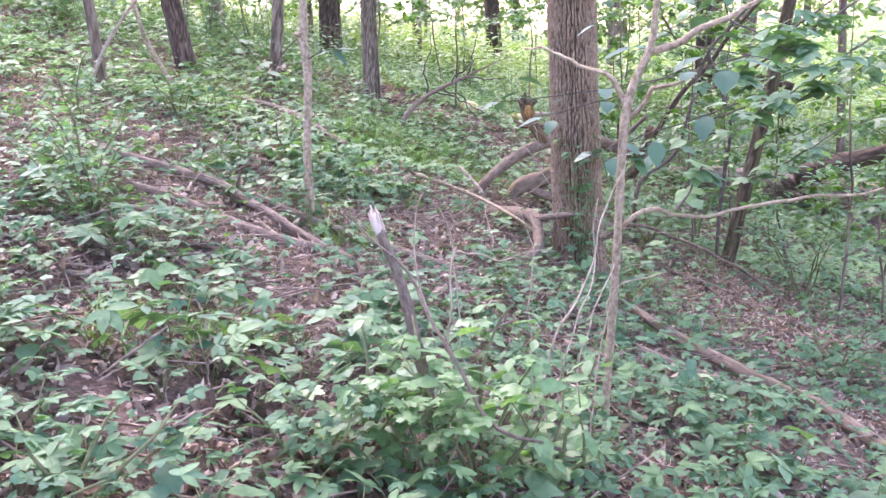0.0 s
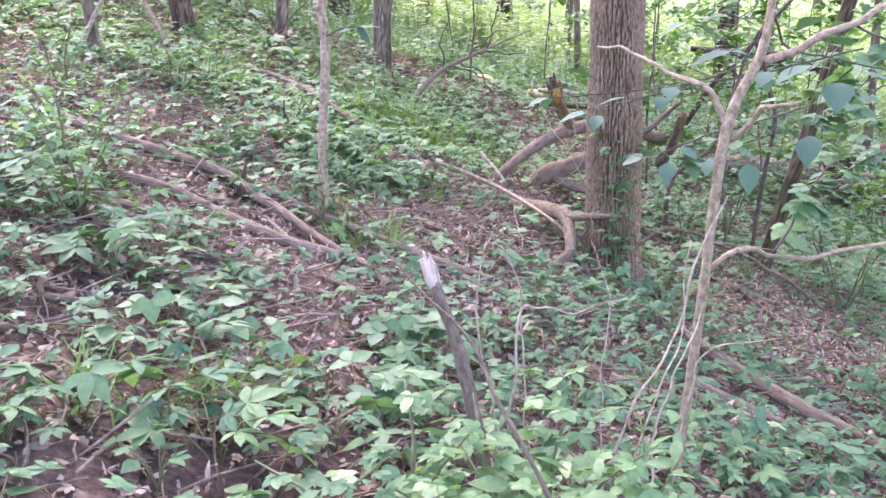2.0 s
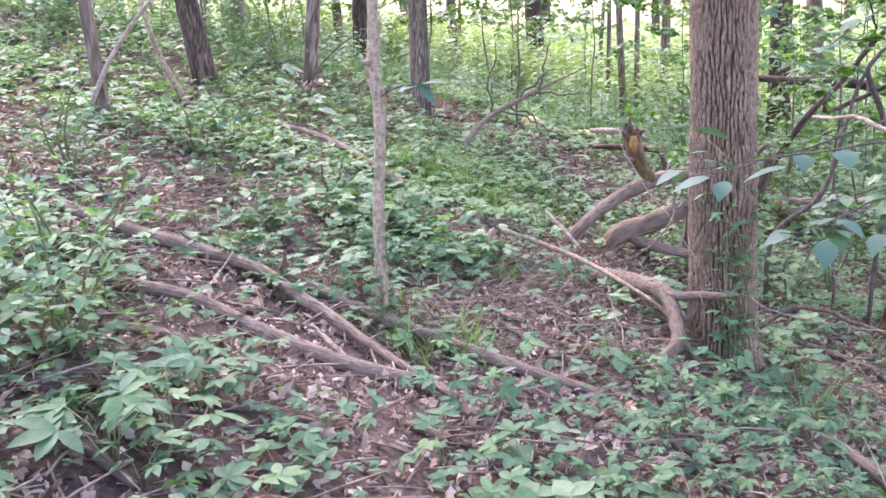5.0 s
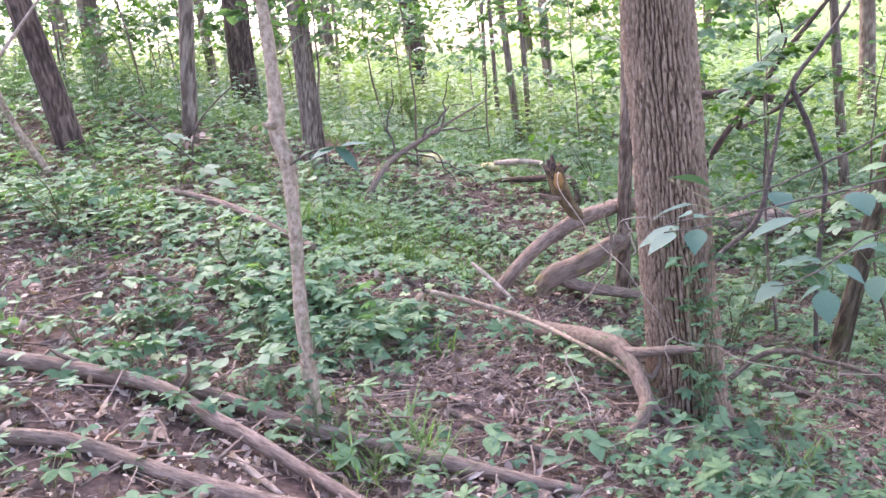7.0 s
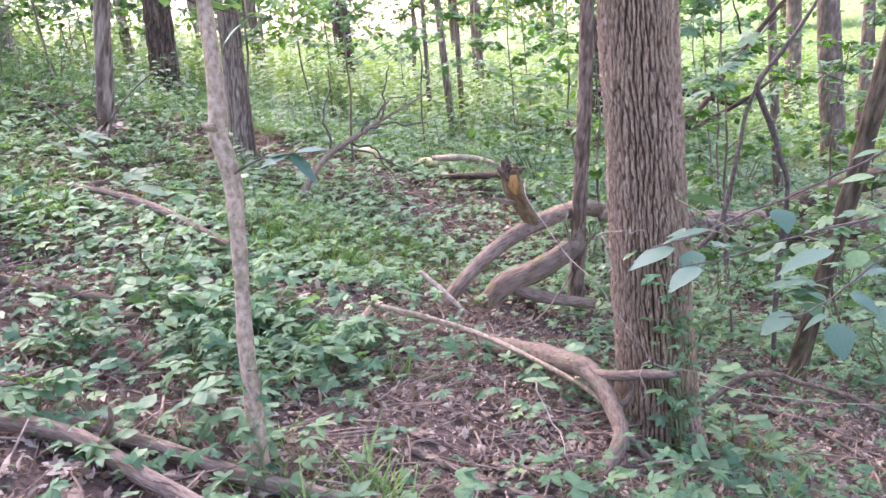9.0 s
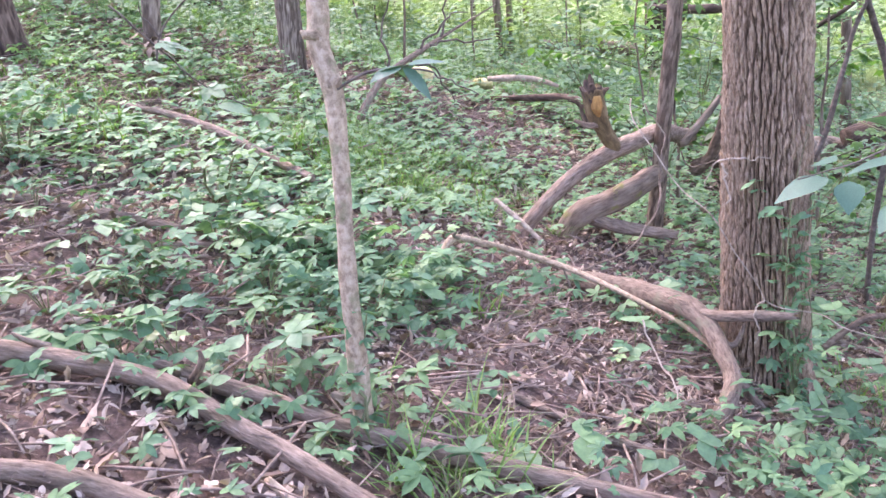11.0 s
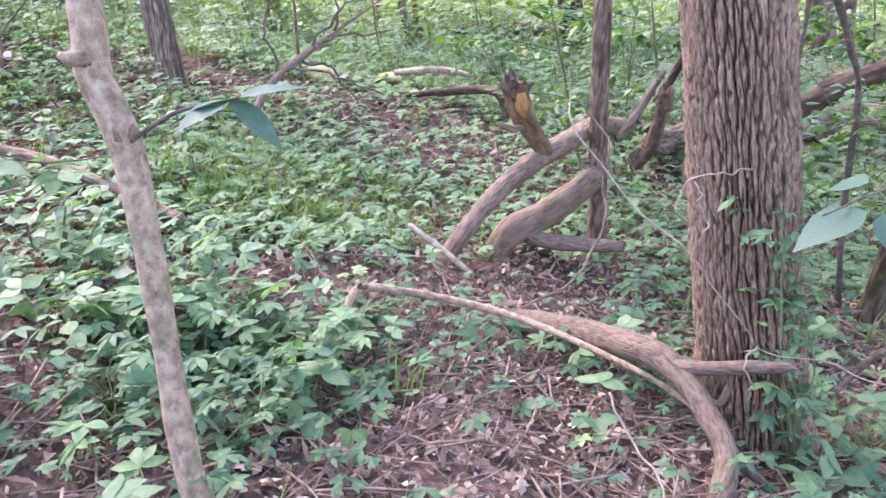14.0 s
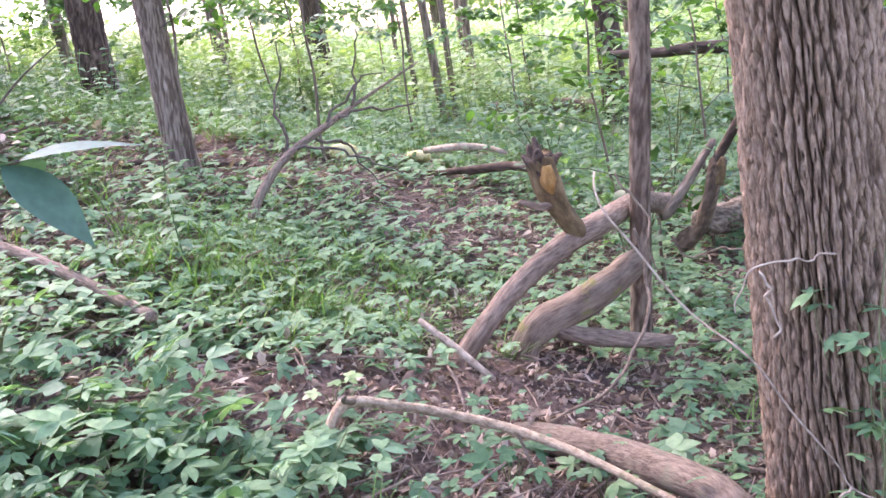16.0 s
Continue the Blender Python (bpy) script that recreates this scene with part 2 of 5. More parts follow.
gx = np.concatenate([-np.geomspace(400, 6.2, 34), np.linspace(-6, 6, 150), np.geomspace(6.2, 400, 34)])
gy = np.concatenate([-np.geomspace(400, 2.2, 26), np.linspace(-2, 15, 200), np.geomspace(15.2, 900, 60)])
GX, GY = np.meshgrid(gx, gy)
GZ = ground(GX, GY)
cols = len(gx)
idx = np.arange(len(gy) * cols).reshape(len(gy), cols)
quads = np.stack([idx[:-1, :-1], idx[:-1, 1:], idx[1:, 1:], idx[1:, :-1]], -1).reshape(-1, 4)
tagged(new("ground", fast_mesh("ground", np.stack([GX, GY, GZ], -1).reshape(-1, 3), quads, SOIL)), "brown leaf-strewn woodland soil on a hillside", "ground", kind="structure")


# ---- shapes ----
def spline(points, n):
    """n places along a smooth curve through the points."""
    p = np.array(points, float)
    p = np.vstack([2 * p[0] - p[1], p, 2 * p[-1] - p[-2]])
    out = []
    for u in np.linspace(0, len(points) - 1, n):
        i = min(int(u), len(points) - 2)
        t = u - i
        a, b, c, d = p[i], p[i + 1], p[i + 2], p[i + 3]
        out.append(0.5 * (2 * b + (c - a) * t + (2 * a - 5 * b + 4 * c - d) * t * t + (3 * b - a - 3 * c + d) * t**3))
    return np.array(out)


def tube_arrays(points, radii, sides=10, step=0.06, lump=0.08, seed=0, furrows=0, depth=0.0, ragged=0.0, wobble=0.0, grain=False):
    """A round limb along a curve, with uneven girth, and furrowed bark where asked."""
    rng = np.random.default_rng(seed)
    length = float(np.sum(np.linalg.norm(np.diff(np.array(points, float), axis=0), axis=1)))
    n = int(np.clip(length / step, 4, 420))
    # even steps along the curve, so that bark keeps its grain
    fine = spline(points, 40 * len(points))
    along = np.concatenate([[0], np.cumsum(np.linalg.norm(np.diff(fine, axis=0), axis=1))])
    share = np.interp(np.linspace(0, along[-1], n), along, np.linspace(0, 1, len(fine)))
    c = np.stack([np.interp(share, np.linspace(0, 1, len(fine)), fine[:, k]) for k in range(3)], -1)
    if wobble:
        s = np.linspace(0, 1, n)
        for k in (3, 7, 13):
            ph = rng.uniform(0, 6.3, 3)
            c = c + wobble / k * 3 * np.sin(s[:, None] * k * 3.1 + ph) * np.minimum(1, s * 8)[:, None]
    r = np.interp(share, np.linspace(0, 1, len(radii)), radii)
    tan = np.gradient(c, axis=0)
    tan /= np.linalg.norm(tan, axis=1, keepdims=True) + 1e-9
    ref = np.array([0.0, 1.0, 0.0]) if abs(tan[:, 1]).mean() < 0.75 else np.array([1.0, 0.0, 0.0])
    u = np.cross(tan, ref)
    u /= np.linalg.norm(u, axis=1, keepdims=True) + 1e-9
    v = np.cross(tan, u)
    a = np.linspace(0, 2 * np.pi, sides, endpoint=False)[None]
    s = (np.linspace(0, length, n))[:, None]
    rr = np.repeat(r[:, None], sides, 1)
    ph = rng.uniform(0, 6.3, 12)
    rr = rr * (1 + lump * (0.5 * np.sin(2 * a + 3 * s / 0.5 + ph[0]) + 0.3 * np.sin(4 * a + 31 * s + ph[9]) * np.sin(9 * s + ph[10]) + 0.35 * np.sin(3 * a - 5 * s + ph[1]) + 0.3 * np.sin(a + 11 * s + ph[2]) + 0.25 * np.sin(23 * s + ph[3])))
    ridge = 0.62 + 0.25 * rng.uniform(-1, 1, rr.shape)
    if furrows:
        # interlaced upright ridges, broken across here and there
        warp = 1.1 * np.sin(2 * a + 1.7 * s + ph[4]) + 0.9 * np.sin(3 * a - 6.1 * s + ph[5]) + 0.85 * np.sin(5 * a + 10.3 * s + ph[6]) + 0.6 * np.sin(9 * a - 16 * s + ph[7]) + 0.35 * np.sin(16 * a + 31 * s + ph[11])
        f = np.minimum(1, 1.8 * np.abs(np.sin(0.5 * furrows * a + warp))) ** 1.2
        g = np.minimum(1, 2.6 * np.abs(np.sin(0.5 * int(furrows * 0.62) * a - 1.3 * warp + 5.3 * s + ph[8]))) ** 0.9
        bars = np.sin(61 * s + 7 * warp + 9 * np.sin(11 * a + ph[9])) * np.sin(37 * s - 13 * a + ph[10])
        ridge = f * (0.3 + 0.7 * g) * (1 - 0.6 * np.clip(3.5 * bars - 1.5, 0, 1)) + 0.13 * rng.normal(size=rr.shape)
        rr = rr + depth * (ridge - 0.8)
    if ragged:
        end = np.clip((np.linspace(0, 1, n) - (1 - ragged)) / ragged, 0, 1)[:, None]
        c_end = ragged * length * 0.5 * end * rng.uniform(0, 1, (1, sides))
        ring = c[:, None] + rr[..., None] * (1 - 0.25 * end[..., None] * rng.uniform(0, 1, (1, sides, 1))) * (np.cos(a)[..., None] * u[:, None] + np.sin(a)[..., None] * v[:, None]) + c_end[..., None] * tan[:, None]
    else:
        ring = c[:, None] + rr[..., None] * (np.cos(a)[..., None] * u[:, None] + np.sin(a)[..., None] * v[:, None])
    verts = np.concatenate([ring.reshape(-1, 3), c[:1], c[-1:]])
    i = np.arange(n * sides).reshape(n, sides)
    j = np.roll(i, -1, 1)
    q = np.stack([i[:-1], j[:-1], j[1:], i[1:]], -1).reshape(-1, 4)
    # round end caps: pairs of rim edges meet the middle
    e0, e1 = n * sides, n * sides + 1
    k = np.arange(0, sides - 1, 2)
    cap0 = np.stack([i[0, (k + 2) % sides], i[0, k + 1], i[0, k], np.full(len(k), e0)], -1)
    cap1 = np.stack([i[-1, k], i[-1, k + 1], i[-1, (k + 2) % sides], np.full(len(k), e1)], -1)
    quads = np.concatenate([q, cap0, cap1])
    if grain:
        straight = np.stack([rr * np.cos(a), rr * np.sin(a), np.repeat(s, sides, 1)], -1).reshape(-1, 3)
        return verts, quads, np.concatenate([straight, [[0, 0, 0], [0, 0, length]]]) + rng.uniform(0, 9, 3), np.concatenate([ridge.ravel(), [0.5, 0.5]])
    return verts, quads


def joined(pieces):
    vs, qs, n = [], [], 0
    for v, q in pieces:
        vs.append(v)
        qs.append(q + n)
        n += len(v)
    return np.concatenate(vs), np.concatenate(qs)


def limb(name, parent, points, radii, mat, label="", **kw):
    """A limb given in world places, as a part of a thing that stands at parent.location."""
    v, q, g, ridge = tube_arrays(points, radii, grain=True, **kw)
    me = fast_mesh(name, v - np.array(parent.location), q, mat)
    me.attributes.new("grain", "FLOAT_VECTOR", "POINT").data.foreach_set("vector", np.ascontiguousarray(g, np.float32).ravel())
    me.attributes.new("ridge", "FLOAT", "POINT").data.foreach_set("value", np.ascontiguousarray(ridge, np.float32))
    return part(name, me, parent, label)


def blade(length, width, rows=4, fold=0.25, droop=0.2, tip=1.6, widest=0.4, teeth=0.0):
    """One leaf along +y with its base at the origin: two halves folded along the midrib."""
    t = np.linspace(0, 1, rows + 1)
    prof = np.where(t < widest, np.abs(np.sin(np.pi / 2 * np.minimum(t, widest) / widest)) ** 0.8, np.abs(np.cos(np.pi / 2 * (np.maximum(t, widest) - widest) / (1 - widest))) ** (1 / tip * 1.3))
    prof = np.maximum(prof, 0.03)
    if teeth:
        prof = prof * (1 + teeth * np.where(np.arange(rows + 1) % 2, 1, -1))
    w = 0.5 * width * prof
    y = length * t
    z = -droop * length * t**2
    v = np.concatenate([np.stack([-w, y, z + fold * w], -1), np.stack([0 * w, y, z], -1), np.stack([w, y, z + fold * w], -1)])
    k = rows + 1
    i = np.arange(rows)
    q = np.concatenate([np.stack([i, k + i, k + i + 1, i + 1], -1), np.stack([k + i, 2 * k + i, 2 * k + i + 1, k + i + 1], -1)])
    return v, q


def turned(piece, m):
    v, q = piece
    m = np.array(m)
    return v @ m[:3, :3].T + m[:3, 3], q


def palmate(size=0.06, rows=3, leaflets=5, seed=0):
    """A creeper leaf: pointed leaflets spread like fingers."""
    rng = np.random.default_rng(seed)
    out = []
    for k in range(leaflets):
        a = (k - (leaflets - 1) / 2) * (230 / leaflets) + rng.normal(0, 6)
        f = 1.0 - 0.1 * abs(k - (leaflets - 1) / 2)
        out.append(turned(blade(size * f, size * 0.42 * f, rows, 0.2, 0.18, 1.2, 0.52), pose(0, 0, 0, rng.normal(-3, 6), rng.normal(0, 8), a)))
    return joined(out)


def trefoil(size=0.07, rows=3, seed=0):
    rng = np.random.default_rng(seed)
    return joined([turned(blade(size, size * 0.72, rows, 0.12, 0.14, 1.2, 0.4), pose(0, 0, 0, rng.normal(-3, 5), rng.normal(0, 6), a)) for a in (-80, 0, 80)])


def lobed(size=0.1, seed=0):
    """A broad five-lobed leaf."""
    rng = np.random.default_rng(seed)
    out = []
    for a, f in ((-105, 0.55), (-52, 0.85), (0, 1.0), (52, 0.85), (105, 0.55)):
        out.append(turned(blade(size * f, size * 0.6 * f, 4, 0.08, 0.12, 1.1, 0.5, 0.08), pose(0, 0, 0.0006 * abs(a) * size, rng.normal(-4, 3), rng.normal(0, 4), a)))
    return joined(out)


def scatter(pieces, choice, place, yaw, tilt, roll, size):
    """Many copies of leaf shapes joined into one set of corners and quads."""
    vs, qs, n = [], [], 0
    for k, (v, q) in enumerate(pieces):
        sel = np.nonzero(choice == k)[0]
        if not len(sel):
            continue
        cy, sy, ct, st, cr, sr = np.cos(yaw[sel]), np.sin(yaw[sel]), np.cos(tilt[sel]), np.sin(tilt[sel]), np.cos(roll[sel]), np.sin(roll[sel])
        o, z1 = np.ones_like(cy), np.zeros_like(cy)
        rz = np.stack([np.stack([cy, -sy, z1], -1), np.stack([sy, cy, z1], -1), np.stack([z1, z1, o], -1)], -2)
        rx = np.stack([np.stack([o, z1, z1], -1), np.stack([z1, ct, -st], -1), np.stack([z1, st, ct], -1)], -2)
        ry = np.stack([np.stack([cr, z1, sr], -1), np.stack([z1, o, z1], -1), np.stack([-sr, z1, cr], -1)], -2)
        m = rz @ rx @ ry
        w = np.einsum("nij,vj->nvi", m, v) * size[sel][:, None, None] + place[sel][:, None]
        vs.append(w.reshape(-1, 3))
        qs.append((q[None] + (np.arange(len(sel)) * len(v))[:, None, None]).reshape(-1, 4) + n)
        n += len(sel) * len(v)
    return np.concatenate(vs), np.concatenate(qs)


def patches(x, y, spots):
    """How deep each place lies in a set of soft ellipses (x, y, half-width, half-depth, strength)."""
    out = np.zeros_like(x)
    for px, py, rx, ry, s in spots:
        out = np.maximum(out, s * np.exp(-((((x - px) / rx) ** 2 + ((y - py) / ry) ** 2) ** 2)))
    return out


BARE = [(-1.64, 5.24, 0.45, 0.35, 0.92), (-1.11, 5.05, 0.5, 0.45, 0.97), (-0.74, 4.87, 0.45, 0.35, 0.92), (-2.04, 5.04, 0.3, 0.3, 0.7), (-0.73, 4.05, 0.28, 0.35, 0.9), (-1.57, 3.84, 0.25, 0.16, 0.9), (-1.41, 3.2, 0.25, 0.18, 0.9),
        (-1.1, 5.5, 0.6, 0.4, 0.95), (-1.8, 5.85, 0.4, 0.25, 0.95), (-0.22, 6.75, 0.5, 0.5, 0.97), (0.23, 7.3, 0.35, 0.4, 0.97), (0.34, 6.7, 0.35, 0.35, 0.85), (-0.75, 6.3, 0.35, 0.2, 0.85), (-1.3, 6.5, 0.38, 0.2, 0.97), (-0.85, 6.5, 0.35, 0.2, 0.95), (-1.5, 7.36, 0.2, 0.15, 0.9),
        (-0.45, 8.35, 0.4, 0.22, 0.75), (0.1, 8.3, 0.35, 0.25, 0.8), (0.7, 8.65, 0.6, 0.4, 0.97), (0.55, 11.1, 0.4, 0.3, 0.95), (-0.5, 12.6, 0.8, 0.5, 0.55), (0.5, 12.3, 1.1, 0.4, 0.65), (2.2, 8.6, 0.6, 0.6, 0.65), (2.6, 6.85, 0.9, 1.0, 0.65), (1.5, 6.6, 0.7, 0.7, 0.6),
        (-2.12, 8.0, 0.35, 0.2, 0.75), (-0.9, 2.62, 0.32, 0.2, 0.9), (0.3, 4.0, 0.35, 0.3, 0.6), (1.3, 5.2, 0.6, 0.5, 0.5), (-2.6, 10.2, 0.7, 0.5, 0.3), (1.3, 11.0, 0.9, 0.9, 0.45), (-1.2, 12.0, 0.9, 0.4, 0.35), (0.6, 9.7, 0.35, 0.3, 0.6), (1.7, 9.4, 0.5, 0.5, 0.6),
        (-1.0, 5.75, 0.5, 0.22, 0.92), (-0.5, 5.95, 0.4, 0.2, 0.75), (-0.3, 2.9, 0.2, 0.2, 0.6), (-0.55, 2.8, 0.3, 0.25, 0.85)]
LUSH = [(-1.2, 3.6, 0.4, 0.3, 0.9), (-1.58, 4.22, 0.25, 0.16, 0.95), (-0.4, 3.5, 0.3, 0.35, 0.9), (-0.42, 4.4, 0.2, 0.25, 0.8), (0.3, 5.4, 0.5, 0.35, 0.9), (-1.2, 2.98, 0.3, 0.12, 0.9), (-0.85, 2.15, 0.5, 0.25, 0.9), (-2.1, 4.6, 0.3, 0.4, 0.9),
        (-1.75, 6.95, 0.3, 0.22, 0.85), (-0.9, 7.2, 0.45, 0.25, 0.85), (-1.2, 7.9, 0.7, 0.3, 0.85), (-0.35, 7.6, 0.3, 0.25, 0.8), (-1.2, 9.0, 0.9, 0.8, 0.9), (-2.4, 9.0, 0.8, 0.8, 0.9), (0.75, 6.3, 0.4, 0.3, 0.8), (0.6, 7.3, 0.18, 0.3, 0.9), (1.4, 4.3, 0.7, 0.5, 0.8)]


def cover(x, y):
    """How thickly the low plants stand, 0 to 1."""
    n = 0.45 + 0.32 * np.sin(1.9 * x + 0.7 * y + 1) * np.sin(1.3 * y - 0.8 * x) + 0.25 * np.sin(4.3 * x - 2.2 * y) * np.sin(3.9 * y + 1.7 * x + 2)
    return np.maximum(np.clip(0.1 + 1.15 * n, 0.05, 1) * (1 - patches(x, y, BARE)), patches(x, y, LUSH))


# ---- trees ----
def crown_mesh(name, seed, radius, height, count, leaf, mat):
    """An uneven crown of leaves in clumps along unseen boughs."""
    rng = np.random.default_rng(seed)
    hubs = rng.normal(size=(34, 3))
    hubs /= np.linalg.norm(hubs, axis=1, keepdims=True)
    hubs = hubs * rng.uniform(0.35, 1.0, (34, 1)) * [radius, radius, height]
    which = rng.integers(0, len(hubs), count)
    place = hubs[which] + rng.normal(size=(count, 3)) * [radius * 0.2, radius * 0.2, height * 0.16]
    shapes = [blade(leaf, leaf * 0.62, 2, 0.1, 0.25), trefoil(leaf * 0.8, 2, seed)]
    v, q = scatter(shapes, rng.integers(0, 2, count), place, rng.uniform(0, 6.3, count), rng.normal(0, 0.5, count), rng.normal(0, 0.5, count), rng.uniform(0.7, 1.3, count))
    return fast_mesh(name, v, q, mat)


# treeline crowns in meadow green, their strong light put into the colour
LIT_CROWNS = [crown_mesh("crown", 13, 2.7, 1.8, 900, 0.22, MEADOW), crown_mesh("crown", 14, 2.3, 2.2, 800, 0.22, MEADOW)]
# crowns added out of view to shade the wood: full near, sparse beyond
CROWNS = [crown_mesh("crown", 11, 2.7, 1.8, 900, 0.2, CROWN), crown_mesh("crown", 12, 2.3, 2.2, 850, 0.19, CROWN)]
OPEN_CROWNS = [crown_mesh("crown", 15, 2.7, 1.8, 300, 0.2, CROWN), crown_mesh("crown", 16, 2.3, 2.2, 280, 0.19, CROWN)]


def tree(name, foot, top, girth, mat, label, group="", crown=True, seed=0, furrows=0, depth=0.0, sides=16, step=0.08, tall=9.0, extra=(), flare=1.35):
    """A standing tree: foot on the ground, top gives its lean, girth is its diameter at breast height."""
    x, y = foot
    z = gz(x, y) - 0.08
    ob = thing(name, (x, y, z), label, "tree", group)
    lean = np.array([top[0] - x, top[1] - y, top[2] - z])
    lean = lean / lean[2]
    pts = [np.array([x, y, z])]
    for k, d in ((0.12, 0.12), (0.3, 0.3), (1.0, 1.0), (2.0, 2.0), (tall * 0.6, tall * 0.56), (tall, tall * 0.85)):
        pts.append(np.array([x, y, z]) + lean * np.array([min(k, 3.0) + 0.35 * max(0, k - 3)] * 2 + [k]))
    r = girth / 2
    limb("trunk", ob, pts, [r * flare, r * (1 + 0.55 * (flare - 1)), r * 1.08, r * 1.0, r * 0.96, r * 0.7, r * 0.4], mat, seed=seed, furrows=furrows, depth=depth, sides=sides, step=step, lump=0.03)
    top_at = pts[-1]
    rng = np.random.default_rng(seed + 5)
    for k in range(3):
        a = rng.uniform(0, 6.3)
        low = pts[-2] + (pts[-1] - pts[-2]) * (0.2 + 0.3 * k)
        out = np.array([math.cos(a), math.sin(a), 0.7])
        limb("bough", ob, [low, low + out * 0.9, low + out * 1.9 + np.array([0, 0, 0.4])], [r * 0.4, r * 0.28, r * 0.1], mat, seed=k, sides=8, step=0.2)
    if crown:
        part("crown", (CROWNS if y < 12.5 else OPEN_CROWNS)[seed % 2], ob, "green leaf canopy", Matrix.Translation(Vector(top_at - np.array(ob.location) + np.array([0, 0, 0.6]))) @ Matrix.Rotation(seed * 1.3, 4, "Z"))
    return ob

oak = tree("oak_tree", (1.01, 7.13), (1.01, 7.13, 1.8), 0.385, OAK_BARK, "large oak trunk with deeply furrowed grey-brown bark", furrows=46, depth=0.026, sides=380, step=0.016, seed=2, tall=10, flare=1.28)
tree("young_tree", (1.27, 9.2), (1.43, 9.05, 1.48), 0.107, BROWN_BARK, "slim straight young tree with smooth grey-brown bark", seed=3, sides=24, step=0.05, furrows=14, depth=0.003, tall=7)
tree("dark_trunk_tree", (-2.16, 16.2), (-2.06, 16.2, 3.4), 0.38, DARK_BARK, "dark-barked tree leaning on the hillside", seed=4, sides=60, step=0.05, furrows=20, depth=0.02)
tree("grey_trunk_tree", (-1.09, 12.2), (-1.04, 12.2, 2.4), 0.215, GREY_BARK, "grey ridged tree trunk leaning uphill", seed=5, sides=60, step=0.05, furrows=18, depth=0.012)
tree("hillside_tree", (-2.28, 11.6), (-2.06, 11.6, 2.64), 0.15, GREY_BARK, "slender tree with dead leaves at its foot", seed=6, sides=20, furrows=12, depth=0.006)
tree("hillside_tree", (-3.2, 11.0), (-3.38, 11.0, 2.75), 0.23, DARK_BARK, "leaning brown tree on the upper slope", seed=7, sides=40, step=0.05, furrows=16, depth=0.012)
tree("hollow_tree", (2.58, 8.4), (2.8, 8.05, 0.6), 0.125, MOSSY_TRUNK, "thin mossy dark tree leaning over the hollow", seed=8, sides=20, furrows=10, depth=0.004, tall=6)
tree("far_tree", (1.11, 24.0), (1.05, 24, 3), 0.42, DARK_BARK, "dark trunk at the meadow's edge", "trees at the meadow's edge", seed=9, sides=24)
tree("far_tree", (5.06, 18.3), (5.1, 18.3, 2.5), 0.4, DARK_BARK, "dark trunk among shrubs", "trees at the meadow's edge", seed=10, sides=24)
tree("far_tree", (8.76, 16.9), (8.6, 16.9, 2), 0.42, GREY_BARK, "grey trunk beyond the hollow", "trees at the meadow's edge", seed=11, sides=24)
tree("far_tree", (9.43, 17.2), (9.7, 17.2, 2), 0.24, GREY_BARK, "grey trunk beyond the hollow", "trees at the meadow's edge", seed=12, sides=16)
# some stand out of view, added so that their crowns shade the ground
BACK_TREES = [(2.07, 17.2, 0.12), (2.5, 18.4, 0.1), (3.83, 22.4, 0.16), (2.3, 20.5, 0.09), (-0.8, 25.8, 0.1), (2.6, 24, 0.1), (-3.4, 8.8, 0.1), (-0.92, 23.5, 0.24), (-4.4, 17, 0.3), (-6, 14.5, 0.28), (-5.2, 20.5, 0.35), (-8, 18, 0.3), (-3.1, 20, 0.18),
              (7.2, 22, 0.3), (10.5, 21, 0.35), (6.4, 14.8, 0.14), (12.5, 16, 0.3), (4.6, 26, 0.25), (-7.5, 26, 0.35), (9, 28, 0.3), (-2.2, 28, 0.3), (13, 25, 0.3), (-10, 11, 0.35), (-6.5, 7, 0.3), (7.5, 9.5, 0.3), (6, 3, 0.3), (-5, 1.5, 0.35), (2.5, -3, 0.3), (-2, -4, 0.35), (9, -2, 0.35), (-9, -3, 0.3)]
rng = np.random.default_rng(31)
for k, (x, y, d) in enumerate(BACK_TREES):
    z = gz(x, y)
    tree("woodland_tree", (x, y), (x + rng.normal(0, 0.1), y, z + 2), d, (HAZY_BARK, GREY_BARK)[k % 2], "slim trunk of the surrounding wood", "trees of the wood", seed=20 + k, sides=14, step=0.12, tall=rng.uniform(7, 9.5))

# ---- sapling with a bend, by the long log ----
def stem_thing(name, label, category, pts, radii, mat, twigs=(), group="", twig_mat=None, **kw):
    ob = thing(name, tuple(pts[0]), label, category, group)
    limb("stem", ob, pts, radii, mat, **kw)
    for k, (tp, tr) in enumerate(twigs):
        limb("twig", ob, tp, tr, twig_mat or mat, seed=k + 3, sides=8, step=0.04, wobble=0.012)
    return ob


